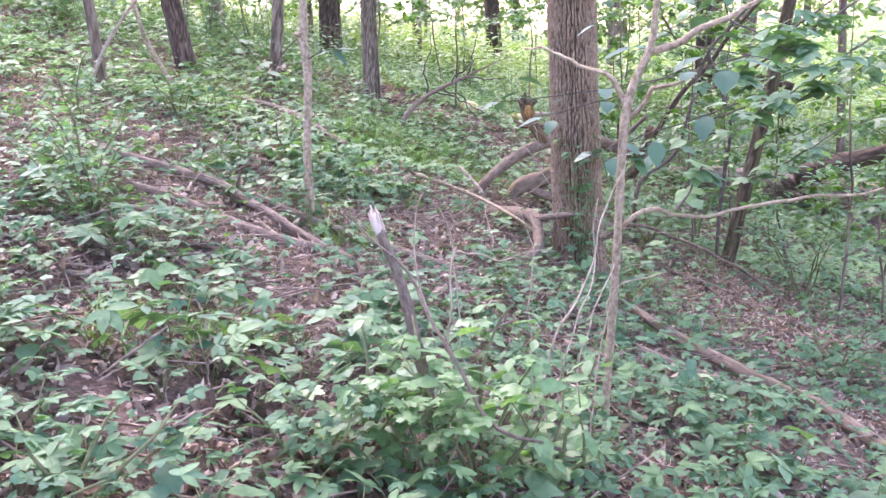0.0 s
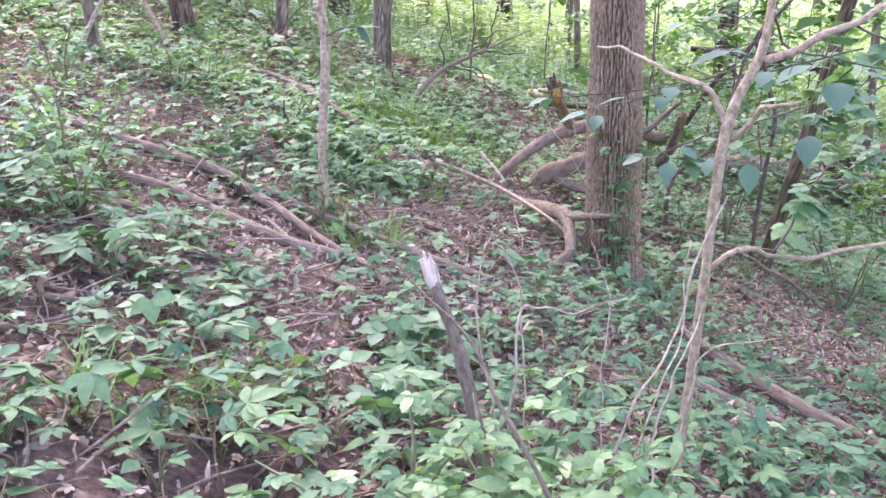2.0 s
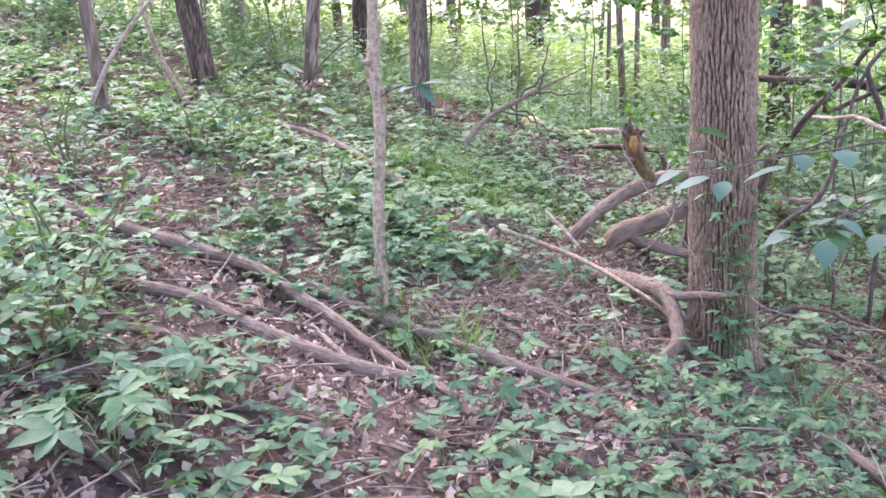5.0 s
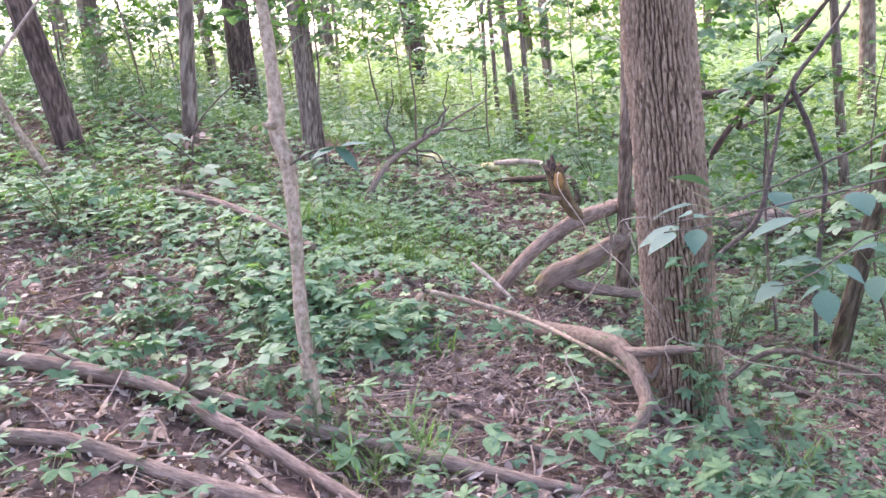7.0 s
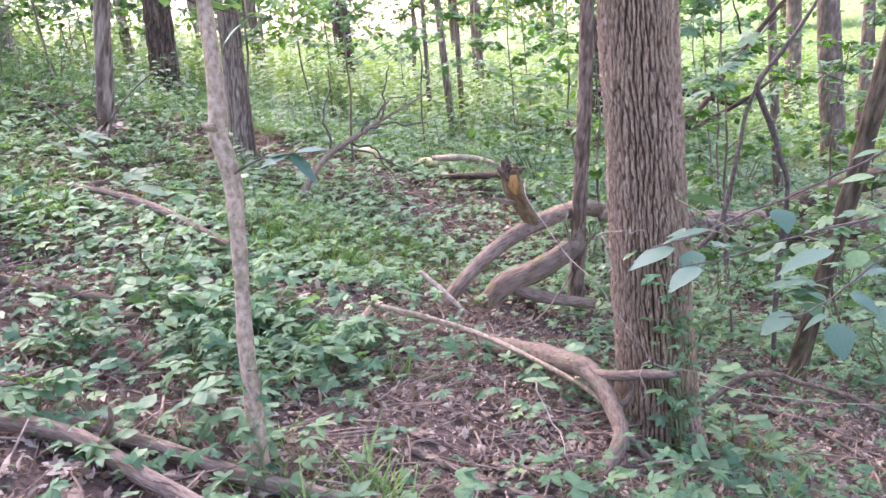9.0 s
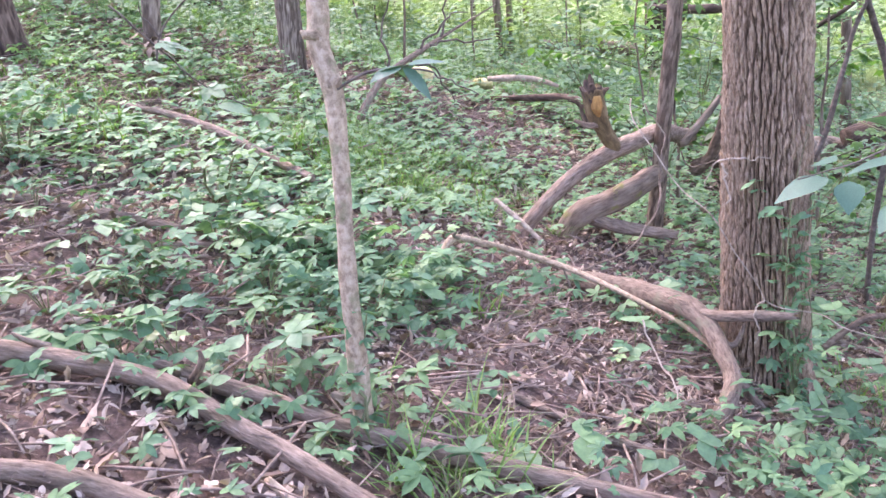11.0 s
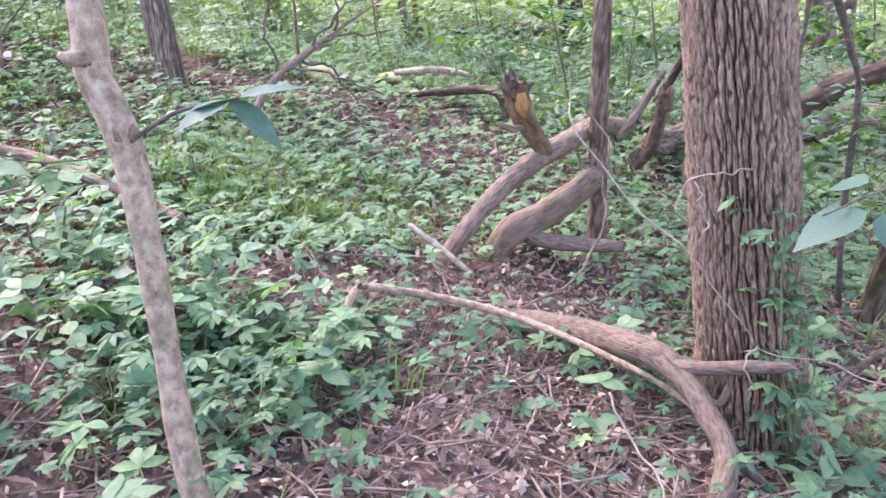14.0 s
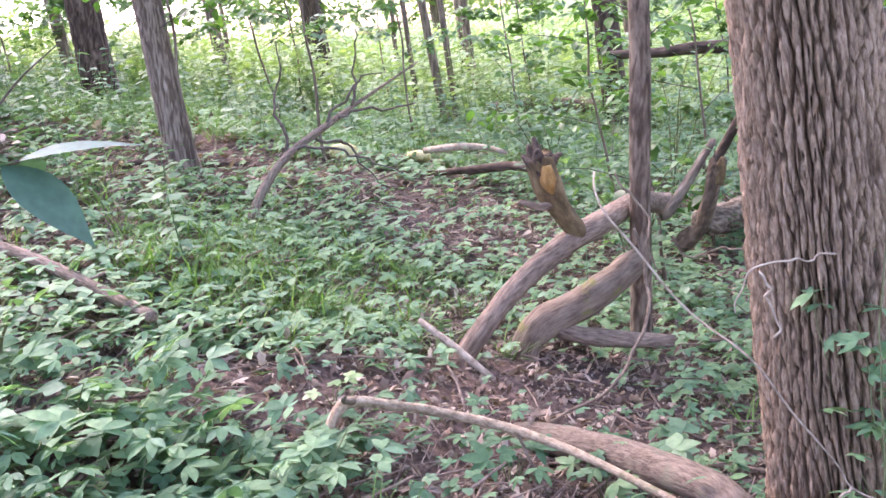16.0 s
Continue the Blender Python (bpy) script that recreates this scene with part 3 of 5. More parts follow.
stem_thing("crooked_sapling", "pale crooked sapling with knots and creeper on its foot", "sapling",
           [(-0.985, 6.02, 0.24), (-0.98, 6.02, 0.45), (-0.965, 6.05, 0.83), (-0.945, 6.1, 1.1), (-0.925, 6.15, 1.42), (-0.95, 6.18, 1.58), (-0.935, 6.2, 1.7), (-0.93, 6.3, 2.11), (-0.98, 6.35, 2.7), (-0.9, 6.4, 3.8)],
           [0.042, 0.032, 0.029, 0.028, 0.03, 0.035, 0.03, 0.027, 0.024, 0.012], PALE_BARK, sides=18, step=0.02, lump=0.12, seed=41,
           twigs=[([(-0.93, 6.15, 1.45), (-0.91, 6.13, 1.47), (-0.895, 6.12, 1.475)], [0.022, 0.016, 0.006]), ([(-0.95, 6.17, 1.6), (-0.985, 6.15, 1.62), (-1.0, 6.14, 1.625)], [0.02, 0.015, 0.006]), ([(-0.93, 6.3, 2.1), (-1.05, 6.3, 2.25), (-1.2, 6.3, 2.45)], [0.012, 0.009, 0.004])])
stem_thing("forked_sapling", "smooth pale forked sapling standing in the creeper", "sapling",
           [(0.665, 3.68, -0.32), (0.675, 3.68, -0.1), (0.73, 3.68, 0.52), (0.785, 3.68, 1.17), (0.89, 3.7, 1.43), (0.92, 3.7, 1.62), (1.0, 3.75, 2.3), (1.05, 3.8, 3.2)],
           [0.022, 0.018, 0.0175, 0.019, 0.0155, 0.0135, 0.01, 0.006], PALE_BARK, sides=16, step=0.02, lump=0.08, seed=42,
           twigs=[([(0.9, 3.7, 1.41), (1.05, 3.72, 1.46), (1.22, 3.75, 1.52), (1.36, 3.8, 1.6), (1.6, 3.9, 1.75)], [0.016, 0.013, 0.011, 0.006]),
                  ([(0.79, 3.68, 1.18), (0.74, 3.72, 1.28), (0.69, 3.75, 1.33), (0.58, 3.9, 1.41), (0.4, 4.1, 1.45)], [0.014, 0.011, 0.009, 0.004]),
                  ([(0.8, 3.68, 1.15), (0.85, 3.62, 1.22), (0.9, 3.58, 1.27), (0.98, 3.5, 1.3)], [0.013, 0.01, 0.005]),
                  ([(0.755, 3.68, 0.69), (0.84, 3.7, 0.74), (0.94, 3.72, 0.755), (1.0, 3.74, 0.725), (1.27, 3.8, 0.71), (1.75, 3.9, 0.73), (2.0, 4.0, 0.74)], [0.011, 0.01, 0.009, 0.008, 0.004])])
stem_thing("bowed_sapling", "pale bowed sapling on the upper slope", "sapling", [(-3.1, 9.97, 1.15), (-3.13, 9.97, 1.3), (-3.32, 9.97, 1.75), (-3.42, 9.97, 2.3), (-3.4, 9.97, 2.7), (-3.1, 9.97, 3.2)], [0.035, 0.032, 0.026, 0.022, 0.018, 0.01], PALE_BARK, sides=12, step=0.04, seed=45)
stub = stem_thing("broken_stem", "broken leaning stem with a pale splintered top", "stem",
                  [(-0.03, 2.72, 0.0), (-0.06, 2.8, 0.3), (-0.11, 2.9, 0.57), (-0.14, 2.95, 0.7), (-0.19, 3.0, 0.83), (-0.205, 3.02, 0.87)], [0.025, 0.021, 0.019, 0.018, 0.017, 0.016], DEAD_WOOD, sides=16, step=0.015, lump=0.1, seed=43, furrows=8, depth=0.003)
for k in range(6):
    a = k * 1.05
    dx, dy = 0.012 * math.cos(a), 0.012 * math.sin(a)
    limb("splinter", stub, [(-0.205 + dx, 3.02 + dy, 0.86), (-0.215 + 1.3 * dx, 3.03 + 1.3 * dy, 0.91), (-0.225 + 1.5 * dx, 3.035 + 1.5 * dy, 0.935 + 0.012 * (k % 3))], [0.008, 0.007, 0.002], SPLINTER, "pale splinter", sides=6, step=0.012, lump=0.3, seed=k)
limb("splintered_top", stub, [(-0.2, 3.015, 0.85), (-0.21, 3.025, 0.885), (-0.222, 3.04, 0.925)], [0.018, 0.022, 0.013], SPLINTER, "pale splintered wood", sides=14, step=0.006, ragged=0.5, lump=0.35, seed=9)
stem_thing("bent_dark_stem", "thin dark bent stem leaning through the shrubs", "stem", [(0.36, 2.62, 0.2), (0.21, 2.55, 0.29), (0.12, 2.6, 0.37), (0.01, 2.7, 0.57), (-0.15, 2.9, 0.78), (-0.37, 3.1, 0.98)], [0.007, 0.007, 0.0065, 0.006, 0.005, 0.002], DEAD_WOOD, sides=8, step=0.03, seed=44, wobble=0.01)
TWIGS = [([(0.36, 3.28, -0.1), (0.4, 3.3, 0.28), (0.52, 3.35, 0.51), (0.66, 3.45, 0.8), (0.76, 3.5, 1.0)], 0.007), ([(0.42, 3.3, -0.1), (0.47, 3.3, 0.3), (0.6, 3.4, 0.62), (0.63, 3.45, 0.85)], 0.005),
         ([(-0.02, 3.0, 0.15), (-0.06, 3.0, 0.63), (-0.08, 3.0, 0.88), (-0.04, 3.0, 0.99)], 0.005), ([(0.0, 3.1, 0.1), (0.02, 3.1, 0.67), (0.12, 3.2, 0.72), (0.24, 3.3, 0.66), (0.42, 3.4, 0.7)], 0.006),
         ([(0.06, 3.05, 0.1), (0.06, 3.1, 0.6), (0.0, 3.12, 0.9), (-0.05, 3.1, 0.97)], 0.004), ([(0.45, 3.35, 0.25), (0.62, 3.5, 0.45), (0.72, 3.6, 0.56)], 0.006), ([(0.3, 3.3, 0.1), (0.35, 3.4, 0.6), (0.3, 3.5, 0.85)], 0.004),
         ([(0.55, 3.3, -0.15), (0.62, 3.4, 0.35), (0.7, 3.3, 0.55), (0.85, 3.2, 0.62)], 0.005)]
for k, (p, r) in enumerate(TWIGS):
    x, y, _ = p[0]
    p[0] = (x, y, gz(x, y) - 0.03)
    stem_thing("dead_twig", "bleached dead twig standing among shrubs", "twig", p, [r * 0.7, r * 0.6, r * 0.5, r * 0.25], PALE_TWIG, group="dead twigs", sides=7, step=0.03, seed=60 + k, wobble=0.012)


# ---- fallen wood ----
def log(name, label, pts, radii, mat, group="", category="log", **kw):
    mid = pts[len(pts) // 2]
    ob = thing(name, mid, label, category, group)
    kw.setdefault("sides", 16)
    kw.setdefault("step", 0.04)
    kw.setdefault("lump", 0.1)
    limb("wood", ob, pts, radii, mat, **kw)
    return ob


def lying(xy, r, lift=0.0):
    """Places along a log that lies on the ground."""
    return [(x, y, gz(x, y) + r * 0.75 + lift) for x, y in xy]


fallen = log("leaning_dead_tree", "bare dead tree trunk propped off the ground with a rotten stub", [(0.13, 8.78, -0.14), (0.18, 8.8, -0.03), (0.33, 8.8, 0.13), (0.58, 8.85, 0.31), (0.84, 8.9, 0.43), (1.08, 9.02, 0.46), (1.5, 9.55, 0.38), (2.1, 10.4, 0.1)],
             [0.062, 0.052, 0.05, 0.052, 0.056, 0.06, 0.062, 0.07], LOG_WOOD, category="dead tree", seed=70, sides=24, step=0.02, lump=0.06)
limb("stub_neck", fallen, [(0.945, 8.94, 0.445), (0.905, 8.9, 0.5), (0.84, 8.86, 0.61), (0.775, 8.82, 0.75), (0.745, 8.8, 0.86)], [0.042, 0.048, 0.052, 0.063, 0.07], ROTTEN_WOOD, "rotten mossy neck of the broken stub", sides=20, step=0.012, lump=0.16, ragged=0.2, seed=4)
limb("rotten_heart", fallen, [(0.775, 8.79, 0.72), (0.765, 8.765, 0.78), (0.765, 8.77, 0.85)], [0.02, 0.04, 0.026], YELLOW_ROT, "orange rotten heartwood", sides=14, step=0.01, lump=0.4, seed=14)
for k, (a, rise, out) in enumerate(((3.0, 0.03, 0.075), (1.6, 0.1, 0.03), (0.2, 0.0, 0.12), (4.6, 0.05, 0.045), (5.5, 0.02, 0.08), (2.2, 0.07, 0.05))):
    dx, dy = math.cos(a) * out, math.sin(a) * out * 0.6
    limb("rotten_spike", fallen, [(0.745, 8.8, 0.82), (0.745 + dx * 0.6, 8.8 + dy * 0.6, 0.865 + rise * 0.4), (0.745 + dx, 8.8 + dy, 0.88 + rise)], [0.04, 0.028, 0.009], DARK_BARK, sides=10, step=0.01, lump=0.4, seed=5 + k)
limb("broken_side_twig", fallen, [(0.8, 8.83, 0.66), (0.72, 8.8, 0.66), (0.62, 8.78, 0.71)], [0.024, 0.02, 0.012], LOG_WOOD, sides=9, step=0.015, seed=8)
limb("broken_stub", fallen, [(2.02, 10.1, -0.1), (2.07, 9.95, 0.02), (2.13, 9.9, 0.2), (2.19, 9.88, 0.38)], [0.06, 0.052, 0.05, 0.055], BROWN_BARK, "broken brown stub", sides=14, step=0.02, lump=0.25, ragged=0.35, seed=15)
limb("broken_face", fallen, [(2.17, 9.86, 0.3), (2.2, 9.85, 0.4), (2.22, 9.86, 0.46)], [0.03, 0.035, 0.008], ROTTEN_WOOD, "reddish torn wood", sides=10, step=0.012, lump=0.4, seed=16)
curved = log("curved_dead_limb", "thick curved dead limb with a mossy back", [(0.54, 8.98, -0.32), (0.56, 9.0, -0.18), (0.61, 9.0, -0.05), (0.71, 9.0, 0.03), (0.9, 9.0, 0.085), (1.08, 9.02, 0.14), (1.2, 9.06, 0.18), (1.29, 9.1, 0.2)], [0.068, 0.066, 0.072, 0.086, 0.088, 0.082, 0.074, 0.062], MOSSY_WOOD, category="dead limb", seed=71, sides=22, step=0.025, lump=0.14)
limb("side_limb", curved, [(0.7, 9.0, 0.04), (0.77, 8.96, -0.01), (0.9, 8.94, -0.075), (1.11, 8.92, -0.14), (1.31, 8.9, -0.19)], [0.05, 0.045, 0.042, 0.043, 0.036], LOG_WOOD, sides=16, step=0.025, lump=0.15, ragged=0.12, seed=11)
limb("rising_limb", fallen, [(1.66, 9.6, 0.26), (1.71, 9.6, 0.27), (1.93, 9.7, 0.43), (2.14, 9.8, 0.58)], [0.032, 0.03, 0.028, 0.022], GREY_BARK, sides=12, step=0.04, seed=12)
bent = log("bent_branch", "thick bent dead branch resting on its forked end", [(0.395, 6.43, -0.27), (0.43, 6.5, -0.2), (0.55, 6.6, -0.155), (0.645, 6.72, -0.1), (0.665, 6.88, -0.03), (0.665, 7.02, 0.03), (0.64, 7.2, 0.06), (0.58, 7.45, 0.03), (0.5, 7.7, -0.01), (0.36, 8.0, -0.05), (0.27, 8.12, -0.08)],
           [0.034, 0.04, 0.041, 0.042, 0.043, 0.048, 0.056, 0.058, 0.06, 0.062, 0.06], DEAD_WOOD, category="branch", seed=72, sides=20, step=0.02, ragged=0.03)
limb("fork", bent, [(0.65, 6.74, -0.09), (0.72, 6.72, -0.19), (0.82, 6.7, -0.33)], [0.032, 0.022, 0.015], DEAD_WOOD, sides=12, step=0.02, seed=13)
limb("side_limb", bent, [(0.65, 7.08, 0.06), (0.74, 6.96, 0.085), (0.83, 6.85, 0.115), (0.925, 6.74, 0.14)], [0.034, 0.026, 0.027, 0.017], DEAD_WOOD, sides=12, step=0.02, ragged=0.15, seed=14)
log("thin_arched_branch", "pale thin arched branch lying over the bent one", [(-0.53, 7.66, 0.14), (-0.5, 7.7, 0.25), (-0.4, 7.8, 0.36), (-0.33, 7.83, 0.37), (-0.2, 7.82, 0.32), (-0.07, 7.8, 0.27), (0.18, 7.7, 0.17), (0.39, 7.5, 0.08), (0.61, 7.15, -0.02), (0.7, 6.9, -0.1)], [0.013, 0.016, 0.022, 0.019, 0.018, 0.017, 0.015, 0.013, 0.008], PALE_BARK, category="branch", seed=73, sides=12, step=0.025)
arched = bpy.data.objects["thin_arched_branch"]
limb("side_twig", arched, [(-0.33, 7.83, 0.37), (-0.37, 7.76, 0.41), (-0.36, 7.72, 0.44)], [0.014, 0.01, 0.004], DEAD_WOOD, sides=8, step=0.015, seed=31)
limb("side_twig", arched, [(0.18, 7.7, 0.17), (0.2, 7.62, 0.06), (0.23, 7.56, -0.05)], [0.006, 0.005, 0.003], DEAD_WOOD, sides=7, step=0.02, seed=32)
limb("side_twig", bent, [(0.66, 6.98, 0.02), (0.74, 6.93, -0.05), (0.79, 6.93, 0.0), (0.8, 6.92, 0.06)], [0.02, 0.016, 0.012, 0.007], DEAD_WOOD, sides=9, step=0.015, seed=33)
log("bleached_stick", "short bleached stick against the dead tree", [(0.06, 8.74, 0.29), (0.18, 8.62, 0.16), (0.3, 8.5, 0.02)], [0.014, 0.018, 0.012], PALE_TWIG, category="stick", seed=74, sides=10)

log("long_log", "long slim bare log on the leaf litter", lying([(-1.72, 6.22), (-1.3, 6.12), (-0.98, 6.0), (-0.48, 5.9), (0.05, 5.76)], 0.035, 0.02), [0.026, 0.031, 0.032, 0.034, 0.026], LOG_WOOD, seed=75)
log("rotting_log", "half-buried rotting log among dead leaves", lying([(-2.1, 5.5), (-1.8, 5.55), (-1.47, 5.45), (-1.14, 5.38), (-0.8, 5.33)], 0.03), [0.03, 0.035, 0.03, 0.04, 0.045], LOG_WOOD, seed=76)
log("crossing_branch", "long grey log lying across another on the slope", lying([(-2.75, 6.4), (-2.25, 6.16), (-1.88, 6.12), (-1.58, 6.05), (-1.36, 5.88), (-1.19, 5.75), (-0.9, 5.5), (-0.6, 5.2)], 0.034, 0.035), [0.032, 0.035, 0.036, 0.034, 0.03, 0.028, 0.024, 0.015], LOG_WOOD, seed=77, category="branch")
crossing = bpy.data.objects["crossing_branch"]
limb("broken_twig", crossing, [(-1.5, 6.1, 0.6), (-1.45, 6.03, 0.68), (-1.44, 6.0, 0.74)], [0.016, 0.012, 0.005], LOG_WOOD, sides=8, step=0.015, seed=34)
limb("broken_twig", crossing, [(-1.9, 6.18, 0.75), (-1.95, 6.1, 0.82), (-1.98, 6.08, 0.86)], [0.014, 0.01, 0.005], LOG_WOOD, sides=8, step=0.015, seed=35)
for pts, r, mat in (([(-1.41, 4.6), (-1.06, 4.66)], 0.016, LOG_WOOD), ([(-0.8, 4.9), (-0.55, 4.89)], 0.018, LOG_WOOD), ([(-1.71, 3.77), (-1.56, 3.83)], 0.02, DEAD_WOOD), ([(-1.79, 4.23), (-1.62, 4.1), (-1.47, 4.01)], 0.018, DEAD_WOOD),
                    ([(-2.0, 5.05), (-1.79, 5.12), (-1.5, 5.05)], 0.022, LOG_WOOD), ([(-2.5, 7.86), (-2.03, 7.76), (-1.7, 7.8)], 0.03, LOG_WOOD), ([(-0.42, 3.25), (-0.2, 3.34)], 0.014, DEAD_WOOD),
                    ([(0.77, 3.51), (0.85, 3.42), (0.92, 3.4)], 0.012, PALE_TWIG), ([(0.92, 3.4), (1.35, 4.1), (1.75, 4.59)], 0.008, PALE_TWIG), ([(1.91, 5.84), (2.11, 5.32), (2.1, 4.85), (2.24, 4.7)], 0.016, DARK_TWIG), ([(2.02, 5.16), (2.58, 5.66)], 0.012, DEAD_WOOD), ([(2.39, 6.55), (2.43, 5.97), (2.18, 4.88)], 0.011, DARK_TWIG), ([(1.83, 8.52), (2.12, 7.69), (2.28, 6.76), (2.37, 5.93)], 0.012, DARK_TWIG), ([(1.61, 8.49), (2.08, 8.16), (2.32, 7.35)], 0.016, DARK_TWIG), ([(0.33, 3.6), (0.5, 3.9), (0.69, 4.08)], 0.008, PALE_TWIG), ([(0.6, 4.74), (0.9, 4.66)], 0.035, LOG_WOOD),
                    ([(0.1, 5.5), (0.5, 5.35), (0.8, 5.4)], 0.02, LOG_WOOD), ([(1.2, 6.3), (1.7, 6.0), (2.2, 5.4)], 0.012, DEAD_WOOD), ([(-0.9, 7.4), (-0.6, 7.35), (-0.3, 7.45)], 0.02, LOG_WOOD), ([(-0.3, 6.9), (0.0, 6.5), (0.3, 6.2)], 0.012, DEAD_WOOD),
                    ([(-0.2, 6.3), (0.15, 6.1)], 0.018, LOG_WOOD), ([(0.8, 8.0), (1.2, 7.9)], 0.02, LOG_WOOD), ([(0.9, 8.3), (1.35, 8.1)], 0.014, DEAD_WOOD), ([(-1.0, 10.3), (-0.4, 10.6)], 0.014, DEAD_WOOD), ([(-0.3, 12.4), (0.6, 12.2)], 0.03, LOG_WOOD), ([(-1.6, 12.0), (-0.6, 12.5)], 0.03, DARK_BARK),
                    ([(-0.9, 11.7), (-0.2, 12.1)], 0.02, LOG_WOOD), ([(-1.1, 7.1), (-0.8, 7.3)], 0.02, LOG_WOOD), ([(1.3, 5.9), (1.8, 5.6), (2.4, 5.2)], 0.018, DEAD_WOOD), ([(1.5, 6.9), (2.1, 6.4), (2.6, 6.1)], 0.014, DEAD_WOOD), ([(1.1, 4.3), (1.6, 4.2), (2.1, 4.0)], 0.012, DEAD_WOOD), ([(1.7, 7.8), (2.4, 7.5)], 0.02, LOG_WOOD), ([(-1.28, 5.69), (-1.09, 5.47)], 0.014, PALE_TWIG), ([(-0.45, 6.5), (-0.28, 6.39), (-0.07, 6.26)], 0.017, DEAD_WOOD), ([(-0.79, 8.64), (-0.34, 8.6)], 0.02, LOG_WOOD), ([(-1.82, 7.48), (-1.56, 7.67)], 0.022, LOG_WOOD), ([(-2.2, 9.4), (-1.8, 9.0)], 0.012, PALE_TWIG), ([(0.9, 5.2), (1.1, 4.6), (1.5, 4.5)], 0.01, DEAD_WOOD)):
    log("ground_stick", "weathered stick lying on dead leaves", lying(pts, r), [r, r * 1.05, r * 0.7], mat, "sticks on the ground", "stick", seed=int(abs(pts[0][0] * 100)), sides=10, step=0.03)
log("slope_log", "slim pale fallen log resting over creeper on the slope", lying([(-2.35, 9.8), (-1.9, 9.6), (-1.55, 9.3), (-1.22, 8.98), (-1.05, 8.75)], 0.035, 0.09), [0.022, 0.026, 0.03, 0.03, 0.026], LOG_WOOD, seed=89)
log("mossy_log", "brown decaying log sloping into the hollow", lying([(1.18, 5.85), (1.3, 5.56), (1.52, 5.36), (1.76, 5.03), (2.06, 4.72), (2.25, 4.25), (2.4, 3.9)], 0.04, 0.05), [0.03, 0.036, 0.04, 0.042, 0.04, 0.04, 0.03], MOSSY_WOOD, seed=79)
log("decaying_log", "short decaying log under creeper", lying([(1.0, 5.1), (1.3, 4.95), (1.6, 4.7)], 0.03), [0.03, 0.036, 0.03], LOG_WOOD, seed=80)
log("great_fallen_trunk", "great grey fallen trunk lying in the hollow", [(2.75, 11.3, -0.33), (2.95, 11.45, -0.4), (3.8, 11.9, -0.55), (4.8, 12.3, -0.8), (6.2, 12.4, -1.0)], [0.08, 0.13, 0.15, 0.17, 0.18], GREY_BARK, seed=81, sides=40, step=0.04, furrows=18, depth=0.02, lump=0.14)
log("great_fallen_trunk", "dark broken trunk end propped over the hollow", [(4.6, 12.0, -0.6), (5.2, 11.9, -0.4), (6.2, 11.7, -0.2)], [0.16, 0.13, 0.1], DARK_BARK, seed=82, sides=20, step=0.05)
spray = log("fallen_bough", "grey fallen bough with forked twigs", [(-0.62, 10.65, 0.55), (-0.56, 10.7, 0.66), (-0.42, 10.85, 0.8), (-0.26, 11.0, 0.9), (0.0, 11.15, 1.0), (0.21, 11.3, 1.08), (0.8, 11.6, 1.29)], [0.035, 0.032, 0.03, 0.028, 0.024, 0.016, 0.005], DEAD_WOOD, category="branch", seed=83, sides=12)
for k, p in enumerate(([(-0.26, 11.0, 0.9), (0.05, 10.9, 0.85), (0.4, 10.8, 0.62)], [(0.0, 11.15, 1.0), (0.2, 11.2, 1.2), (0.45, 11.2, 1.3)], [(0.1, 11.2, 1.04), (0.4, 11.3, 1.04), (0.7, 11.3, 1.0)], [(-0.3, 11.0, 0.88), (-0.3, 11.1, 1.2), (-0.2, 11.2, 1.6)], [(0.21, 11.3, 1.08), (0.3, 11.4, 1.3), (0.35, 11.4, 1.6)], [(-0.1, 11.1, 0.95), (0.15, 11.3, 0.8), (0.3, 11.4, 0.5)])):
    limb("twig", spray, p, [0.012, 0.009, 0.004], DARK_TWIG, sides=7, step=0.05, seed=k, wobble=0.02)
far_log = log("far_rotten_log", "rotten log with bright yellow punky wood", lying([(0.1, 13.0), (0.5, 13.2), (0.95, 13.4), (1.3, 13.4)], 0.07), [0.06, 0.07, 0.075, 0.06], LOG_WOOD, seed=84, sides=16)
limb("yellow_end", far_log, lying([(0.12, 12.93), (0.22, 12.95), (0.34, 12.97)], 0.08, 0.04), [0.05, 0.07, 0.05], YELLOW_WOOD, "yellow crumbling wood", sides=12, step=0.03, lump=0.35, seed=3)
limb("yellow_patch", far_log, lying([(0.85, 13.3), (0.95, 13.32), (1.06, 13.34)], 0.08, 0.06), [0.04, 0.06, 0.04], YELLOW_WOOD, "yellow crumbling wood", sides=12, step=0.03, lump=0.35, seed=4)
log("pale_far_branch", "pale barkless branch on the far log", [(1.0, 13.2, 0.4), (1.25, 13.0, 0.4), (1.5, 12.9, 0.36), (1.65, 12.7, 0.3)], [0.03, 0.035, 0.03, 0.02], PALE_TWIG, category="branch", seed=85, sides=10)
log("dark_far_branch", "dark forked branch beyond the dead tree", [(0.9, 12.6, 0.28), (1.2, 12.2, 0.3), (1.45, 12.0, 0.3), (1.6, 11.8, 0.26), (1.62, 11.7, 0.05)], [0.025, 0.035, 0.04, 0.04, 0.03], DARK_BARK, category="branch", seed=86, sides=10)
log("far_reddish_log", "reddish fallen log at the meadow's edge", lying([(3.2, 19.2), (4.0, 19.4), (4.8, 19.3), (5.4, 18.6)], 0.12), [0.08, 0.12, 0.12, 0.1], LOG_WOOD, seed=87, sides=12, step=0.1)
